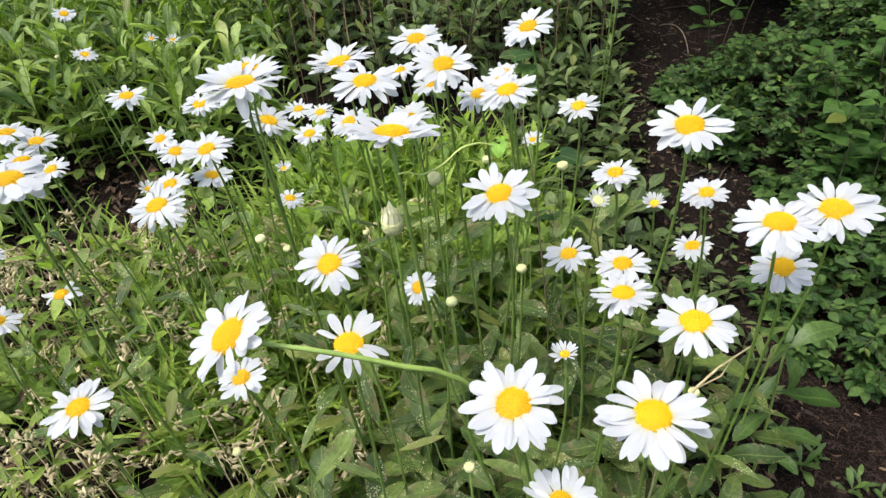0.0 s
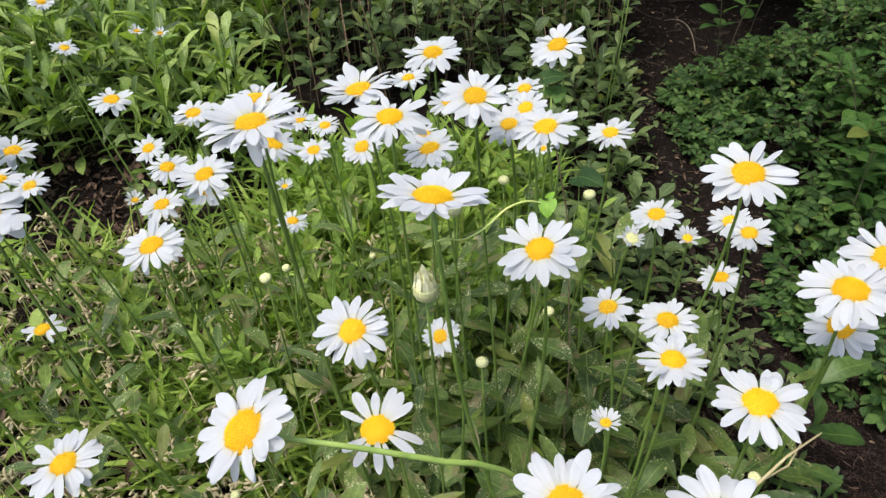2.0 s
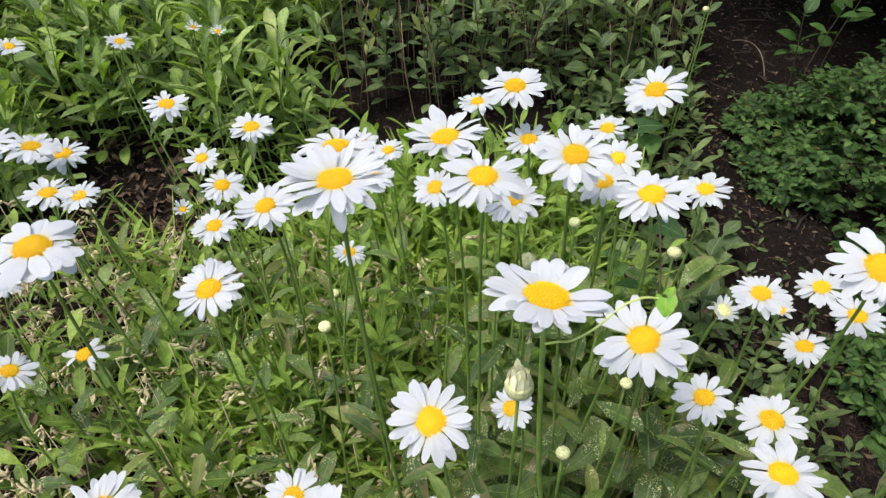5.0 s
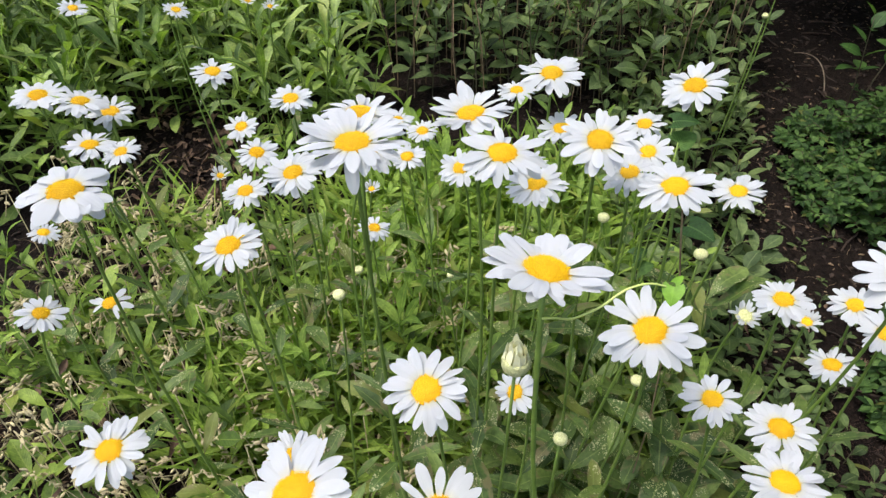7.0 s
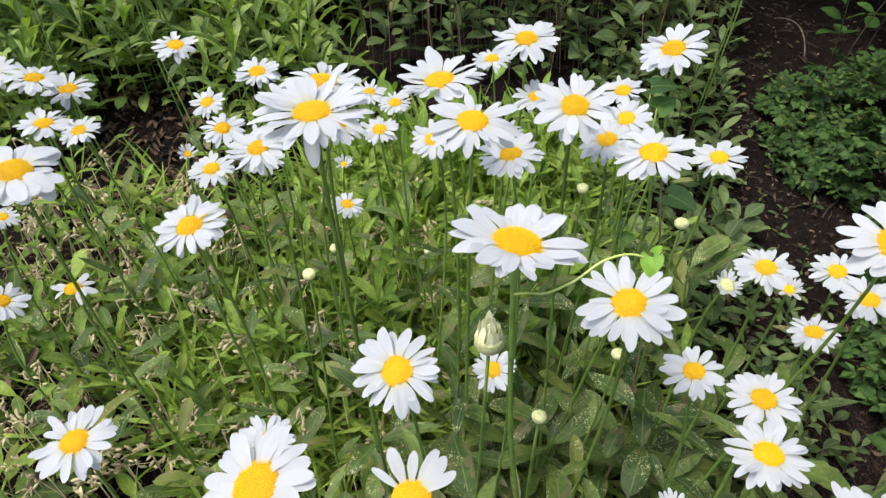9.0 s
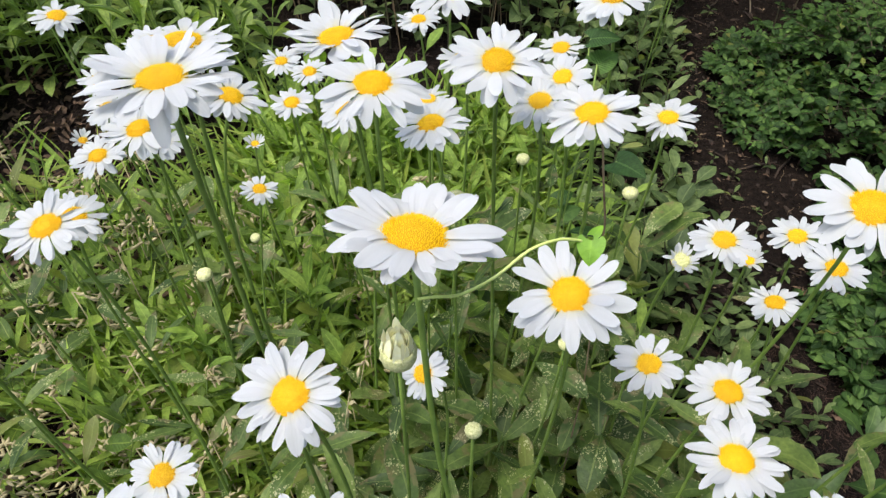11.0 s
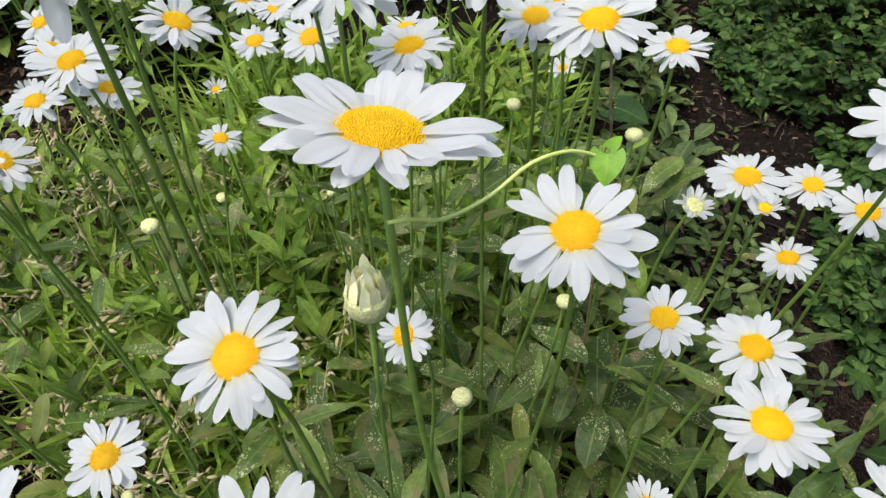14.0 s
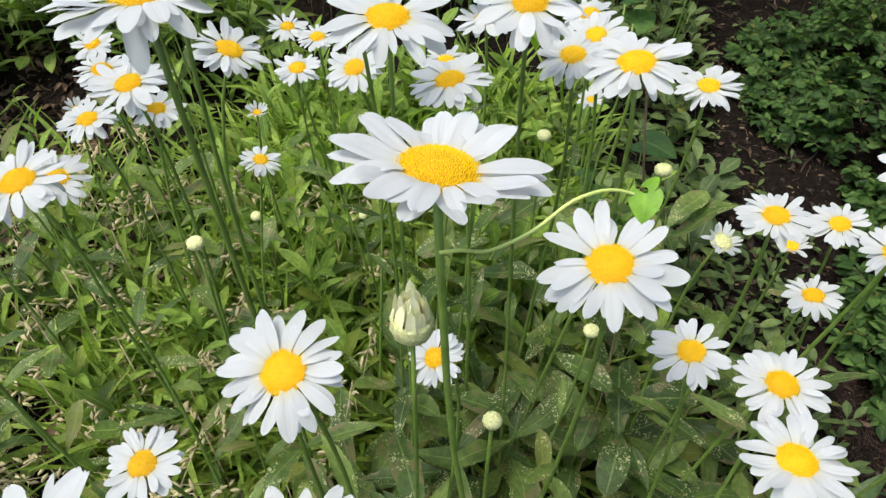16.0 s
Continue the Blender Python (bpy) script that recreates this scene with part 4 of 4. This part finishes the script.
# dead straw on the soil
STRAWS = [tube_mesh("straw", [(0, 0, 0), (0.3, 0.04, 0.03), (0.65, -0.03, 0.04), (1, 0.05, 0.01)], [0.012, 0.012, 0.01, 0.006], DEAD, 4),
          tube_mesh("straw", [(0, 0, 0), (0.35, -0.08, 0.08), (0.7, -0.04, 0.1), (1, 0.06, 0.05)], [0.01, 0.01, 0.009, 0.005], DEAD, 4)]
heap = Heap()
for i in range(620):
    x, y = rng.uniform(-1.0, 0.0), rng.uniform(0.4, 1.2)
    if not weed_zone(x, y):
        continue
    s = rng.uniform(0.03, 0.08)
    heap.add(rng.choice(STRAWS), Matrix.Translation((x, y, ground_at(x, y) + rng.uniform(0.002, 0.05))) @ Matrix.Rotation(rng.uniform(0, 6.28), 4, "Z") @ Matrix.Rotation(rng.uniform(-0.5, 0.2), 4, "Y") @ Matrix.Diagonal((s, s, s, 1)))
for i in range(120):
    x, y = rng.uniform(0.34, 0.72), rng.uniform(0.95, 2.3)
    s = rng.uniform(0.012, 0.04)
    heap.add(rng.choice(STRAWS), Matrix.Translation((x, y, ground_at(x, y) + rng.uniform(0.001, 0.012))) @ Matrix.Rotation(rng.uniform(0, 6.28), 4, "Z") @ Matrix.Rotation(rng.uniform(-0.3, 0.1), 4, "Y") @ Matrix.Diagonal((s, s, s, 1)))
for i in range(900):
    x, y = rng.uniform(-1.2, -0.3), rng.uniform(0.35, 1.25)
    s = rng.uniform(0.02, 0.06)
    heap.add(rng.choice(STRAWS), Matrix.Translation((x, y, ground_at(x, y) + rng.uniform(0.002, 0.03))) @ Matrix.Rotation(rng.uniform(0, 6.28), 4, "Z") @ Matrix.Rotation(rng.uniform(-0.6, 0.4), 4, "Y") @ Matrix.Diagonal((s, s, s, 1)))
heap.build("dead_straw", DEAD, None, "dry straw and dead grass stalks lying on the soil", "straw")

# dry seed heads of grass
SEED = tube_mesh("spikelet", [(0, 0, 0), (0.2, 0, 0.02), (0.5, 0, 0.03), (0.8, 0, 0.02), (1, 0, 0)], [0.03, 0.14, 0.19, 0.12, 0.02], STRAW, 6)
for x, y in scatter(30, -1.0, -0.22, 0.42, 1.0, 0.06, weed_zone):
    foot = Vector((x, y, ground_at(x, y) - 0.005))
    root = tagged(new("seed_head"), "dry straw-coloured grass stalk with pale seed spikelets", "grass", "dry seed heads")
    root.location = foot
    az, tall = rng.uniform(0, 6.28), rng.uniform(0.1, 0.26)
    out = Vector((math.cos(az), math.sin(az), 0)) * rng.uniform(0.06, 0.14)
    line = bezier((0, 0, 0), (0, 0, tall * 0.6), out * 0.5 + Vector((0, 0, tall)), out + Vector((0, 0, tall * 0.9)), 14)
    piece("stalk", tube_mesh("stalk", line, [0.0009 - 0.00004 * i for i in range(15)], STRAW, 4), root)
    for k in range(rng.randint(13, 20)):
        p = line[rng.randint(7, 14)] + Vector((rng.uniform(-1, 1), rng.uniform(-1, 1), rng.uniform(-1, 1))) * 0.006
        s = rng.uniform(0.007, 0.013)
        piece("spikelet", SEED, root, Matrix.Translation(p) @ Matrix.Rotation(az + rng.uniform(-1.1, 1.1), 4, "Z") @ Matrix.Rotation(rng.uniform(-0.7, 0.9), 4, "Y") @ Matrix.Diagonal((s, s, s, 1)))

heap = Heap()
for x, y in scatter(260, -1.15, -0.1, 0.4, 1.2, 0.03, weed_zone):
    c = Vector((x, y, ground_at(x, y) + rng.uniform(0.05, 0.23)))
    az = rng.uniform(0, 6.28)
    for k in range(rng.randint(7, 16)):
        p = c + Vector((math.cos(az) * 0.05 * k / 12, math.sin(az) * 0.05 * k / 12, -0.002 * k)) + Vector((rng.uniform(-1, 1), rng.uniform(-1, 1), rng.uniform(-1, 1))) * 0.007
        s = rng.uniform(0.008, 0.017)
        heap.add(SEED, Matrix.Translation(p) @ Matrix.Rotation(az + rng.uniform(-1.1, 1.1), 4, "Z") @ Matrix.Rotation(rng.uniform(-0.7, 0.9), 4, "Y") @ Matrix.Diagonal((s, s, s, 1)))
    me = tube_mesh("stalk", [(x, y, ground_at(x, y)), c.lerp(Vector((x, y, c.z)), 0.5), c, c + Vector((math.cos(az) * 0.06, math.sin(az) * 0.06, -0.025))], [0.0009, 0.0009, 0.0008, 0.0005], STRAW, 4)
    heap.add(me, Matrix())
    del heap.known[me.name]
    bpy.data.meshes.remove(me)
heap.build("seed_spikelets", STRAW, None, "dry tan grass spikelets tangled among the weeds", "grass")


# ---- low shrub ----
EDGE_Y = (0.72, 0.82, 0.95, 1.0, 1.13, 1.28, 1.35, 1.42, 1.48, 1.6, 1.74, 1.85, 2.0, 2.3)
EDGE_X = (0.8, 0.68, 0.59, 0.57, 0.61, 0.67, 0.7, 0.69, 0.57, 0.54, 0.54, 0.58, 0.67, 0.85)


def mound(x, y):
    """The height of the shrub over the soil."""
    d = x - float(np.interp(y, EDGE_Y, EDGE_X))
    if d < 0 or not 0.72 < y < 1.9 + 1.3 * max(0, x - 0.95):
        return 0.0
    lumps = 1 + 0.45 * noise.noise(Vector((x * 5, y * 5, 2)))
    return (1 - math.exp(-d / 0.12)) * (0.15 + 0.16 * smooth(0.65, 1.3, x)) * lumps


shrub = tagged(new("shrub"), "low spreading shrub with many small oval dark green leaves", "shrub")
shrub.location = (1.1, 1.3, ground_at(1.1, 1.3))
inv = Matrix.Translation(shrub.location).inverted()
TWIG = tube_mesh("twig", [(0, 0, 0), (0, 0.4, 0.05), (0, 0.75, 0.04), (0, 1, 0)], [0.02, 0.016, 0.012, 0.006], STEM_DARK, 4)
heap, twigs, count = Heap(), Heap(), 0
for i in range(5600):
    x, y = 0.45 + 1.5 * rng.random() ** 1.3, rng.uniform(0.7, 2.4)
    top = mound(x, y)
    if top < 0.012:
        continue
    deep = rng.random() ** 2.0
    p = Vector((x, y, ground_at(x, y) + top * (1 - 0.75 * deep)))
    spray = Matrix.Translation(p) @ Matrix.Rotation(rng.uniform(0, 6.28), 4, "Z") @ Matrix.Rotation(rng.uniform(-0.25, 0.75), 4, "X")
    long = rng.uniform(0.05, 0.085) * min(1, 0.45 + top * 3)
    twigs.add(TWIG, inv @ spray @ Matrix.Diagonal((long, long, long, 1)))
    for k in range(8):
        f = 0.2 + 0.8 * (k // 2) / 3.5
        side = 1 if k % 2 else -1
        s = rng.uniform(0.016, 0.031) * (1.1 if y < 1.3 else 0.95)
        m = inv @ spray @ leaf_pose((0, f * long, 0.05 * long), -side * rng.uniform(0.7, 1.2) if k < 7 else 0.0, rng.uniform(-0.45, 0.25), s, rng.uniform(0.85, 1.15), rng.uniform(-0.45, 0.45))
        if x < 0.9 and deep < 0.25 and count < 280:
            count += 1
            piece("leaf", rng.choice(LEAVES_SHRUB), shrub, m)
        else:
            heap.add(rng.choice(LEAVES_SHRUB), m)
heap.build("leaf_mass", LEAF_SHRUB, shrub, "small oval dark green leaves")
twigs.build("twig_mass", STEM_DARK, shrub, "thin brown twigs")

# broad-leaved plants in the shrub and a sapling behind it
LEAVES_BIG = [leaf_mesh("leaf", LEAF_BROAD, w, 0.42, d, 0.25, 0.04, 90 + i, 0.12, 8) for i, (w, d) in enumerate(((0.5, 0.2), (0.56, 0.3), (0.46, 0.1)))]
for x, y, tall in ((0.83, 1.46, 0.3), (0.92, 1.52, 0.32), (1.0, 1.57, 0.34), (0.81, 1.3, 0.29), (0.89, 1.37, 0.32), (0.98, 1.42, 0.34), (0.87, 1.2, 0.3), (0.78, 1.18, 0.26), (1.04, 1.48, 0.36), (0.94, 1.27, 0.33), (1.02, 1.32, 0.36), (1.1, 1.42, 0.4)):
    shoot("broad_leaved_plant", x, y, tall, 15, rng.uniform(0.065, 0.085), LEAVES_BIG, 0.3, -0.2, 0.45, STEM_DARK,
          "plant with large oval dark green leaves rising out of the shrub", "plant", "broad-leaved plants")
for x, y in ((0.74, 1.92), (0.8, 1.99), (0.9, 2.1)):
    shoot("sapling", x, y, rng.uniform(0.26, 0.36), 9, 0.07, LEAVES_BIG, 0.4, 0.1, 0.9, STEM_DARK, "small sapling with pointed green leaves beside the path", "plant", "saplings")

# big dark bushes over the path's end and beside it, crowns unseen, for shade
def bush(x, y, mid, wide, deep, tall, leaves, low, label, clear=lambda p: 0.0):
    """A bush that stands at x, y: the height of its crown's middle, the crown's half sizes, and the lowest angle of its leaves."""
    root = tagged(new("bush"), label, "bush", "dark bushes")
    root.location = (x, y, ground_at(x, y))
    inv = Matrix.Translation(root.location).inverted()
    crown = Heap()
    for i in range(leaves):
        a, b = rng.uniform(0, 6.28), rng.uniform(low, 1.5)
        r = 1 - 0.8 * rng.random() ** 1.8
        p = Vector((x + wide * r * math.cos(a) * math.cos(b), y + deep * r * math.sin(a) * math.cos(b), mid + tall * r * math.sin(b)))
        p += Vector((noise.noise(p * 3), noise.noise(p * 3 + Vector((9, 0, 0))), noise.noise(p * 3 + Vector((0, 9, 0))))) * 0.2
        p.z = max(p.z, clear(p) + 0.1 * rng.random())
        crown.add(rng.choice(LEAVES_DARK), inv @ leaf_pose(p, rng.uniform(0, 6.28), rng.uniform(-0.6, 0.6), rng.uniform(0.08, 0.13), 1.2, rng.uniform(-0.6, 0.6)))
    crown.build("crown", LEAF_DARK, root, "dense dark green leaves")
    for k in range(9):
        a = k * 0.7
        foot = Vector((0.12 * math.cos(a), 0.1 * math.sin(a), -0.02))
        tip = Vector((wide * 0.6 * math.cos(a) * (0.5 + 0.06 * k), deep * 0.6 * math.sin(a), mid + tall * rng.uniform(0.1, 0.8)))
        piece("limb", tube_mesh("limb", bezier(foot, foot + Vector((0, 0, 0.4)), tip - Vector((0, 0, 0.3)), tip, 8), [0.024 - 0.002 * i for i in range(9)], STEM_DARK, 6), root)
    return root


bush(1.87, 2.85, 1.2, 1.5, 1.15, 1.15, 17000, -1.2, "tall dense dark green bush casting deep shade on the soil", lambda p: 0.5 - 0.3 * (min(p.y, 2.9) - 2.0))
# unseen bush added to keep sky light off the right side
bush(2.25, 1.1, 1.9, 0.85, 1.6, 1.6, 10000, -1.0, "tall dark green bush added out of view beside the low shrub for shade")

# bare root on the path
root = tagged(new("root"), "thin bare brown root arching over the dark soil", "root")
root.location = (0.72, 2.1, ground_at(0.72, 2.1))
line = bezier((0.01, -0.035, -0.01), (0.0, -0.01, 0.07), (0.0, 0.1, 0.08), (-0.05, 0.22, -0.005), 14)
piece("root_strand", tube_mesh("root_strand", line, [0.0022 - 0.00007 * i for i in range(15)], plain_material("root_bark", (0.12, 0.09, 0.06), (0.25, 0.2, 0.15), 0.85, 60.0), 6), root)


# ---- bindweed ----
def heart_mesh(name, seed, material):
    r = random.Random(seed)
    rows = []
    for i in range(11):
        v = i / 10
        w = 0.42 * math.sin(math.pi * (0.08 + 0.92 * v) ** 0.55) ** 0.75 if v < 1 else 0.004
        back = -0.14 * (1 - v) ** 3
        rows.append([(a * w, v * 0.9 + back * abs(a) ** 1.5 * 1.6, 0.12 * abs(a) * w - 0.25 * v * v + 0.015 * math.sin(5 * a + seed)) for a in (-1, -0.5, 0, 0.5, 1)])
    return sheet(rows, material, name)


HEARTS = [heart_mesh("leaf", 1, LEAF_VINE), heart_mesh("leaf", 2, LEAF_VINE)]
HEARTS_DULL = [heart_mesh("leaf", 3, LEAF_BROAD), heart_mesh("leaf", 4, LEAF_BROAD)]
vine = tagged(new("bindweed"), "pale green bindweed tendril with bright heart-shaped leaves, strung between daisies", "vine")
vine.location = (-0.06, 0.466, 0.70)
base = Vector(vine.location)
knots = [Vector(p) - base for p in ((-0.061, 0.462, 0.721), (-0.053, 0.464, 0.721), (-0.041, 0.474, 0.712), (-0.024, 0.485, 0.714), (-0.008, 0.497, 0.721), (0.009, 0.508, 0.719), (0.024, 0.516, 0.710))]
line = catmull(knots, 25)
piece("tendril", tube_mesh("tendril", line, [0.0008] * len(line), TENDRIL, 6), vine)
piece("leaf", HEARTS[0], vine, leaf_pose(Vector((0.026, 0.514, 0.713)) - base, 3.0, -0.45, 0.0145, 1.25, 0.1))
piece("leaf", HEARTS[1], vine, leaf_pose(Vector((0.027, 0.517, 0.714)) - base, -0.9, 0.5, 0.009, 0.8, 0.4))
for x, y, z, s in ((0.138, 0.928, 0.453, 0.05), (0.062, 0.83, 0.665, 0.03), (0.07, 0.82, 0.645, 0.032)):
    foot = Vector((x + 0.02, y + 0.02, ground_at(x + 0.02, y + 0.02)))
    climber = tagged(new("bindweed"), "thin bindweed stem with dull green heart-shaped leaves climbing among daisies", "vine", "bindweed")
    climber.location = foot
    h = Vector((x, y, z)) - foot
    line = [h * (i / 10) + Vector((0.006 * math.cos(i * 1.3), 0.006 * math.sin(i * 1.3), 0)) for i in range(11)]
    piece("stem", tube_mesh("stem", line, [0.001] * 11, STEM_PALE, 5), climber)
    piece("leaf", rng.choice(HEARTS_DULL), climber, leaf_pose(line[-1], rng.uniform(0, 6.28), 0.3, s, 1.0, 0.3))
    piece("leaf", rng.choice(HEARTS_DULL), climber, leaf_pose(line[7], rng.uniform(0, 6.28), 0.3, s * 0.8, 1.0, 0.3))
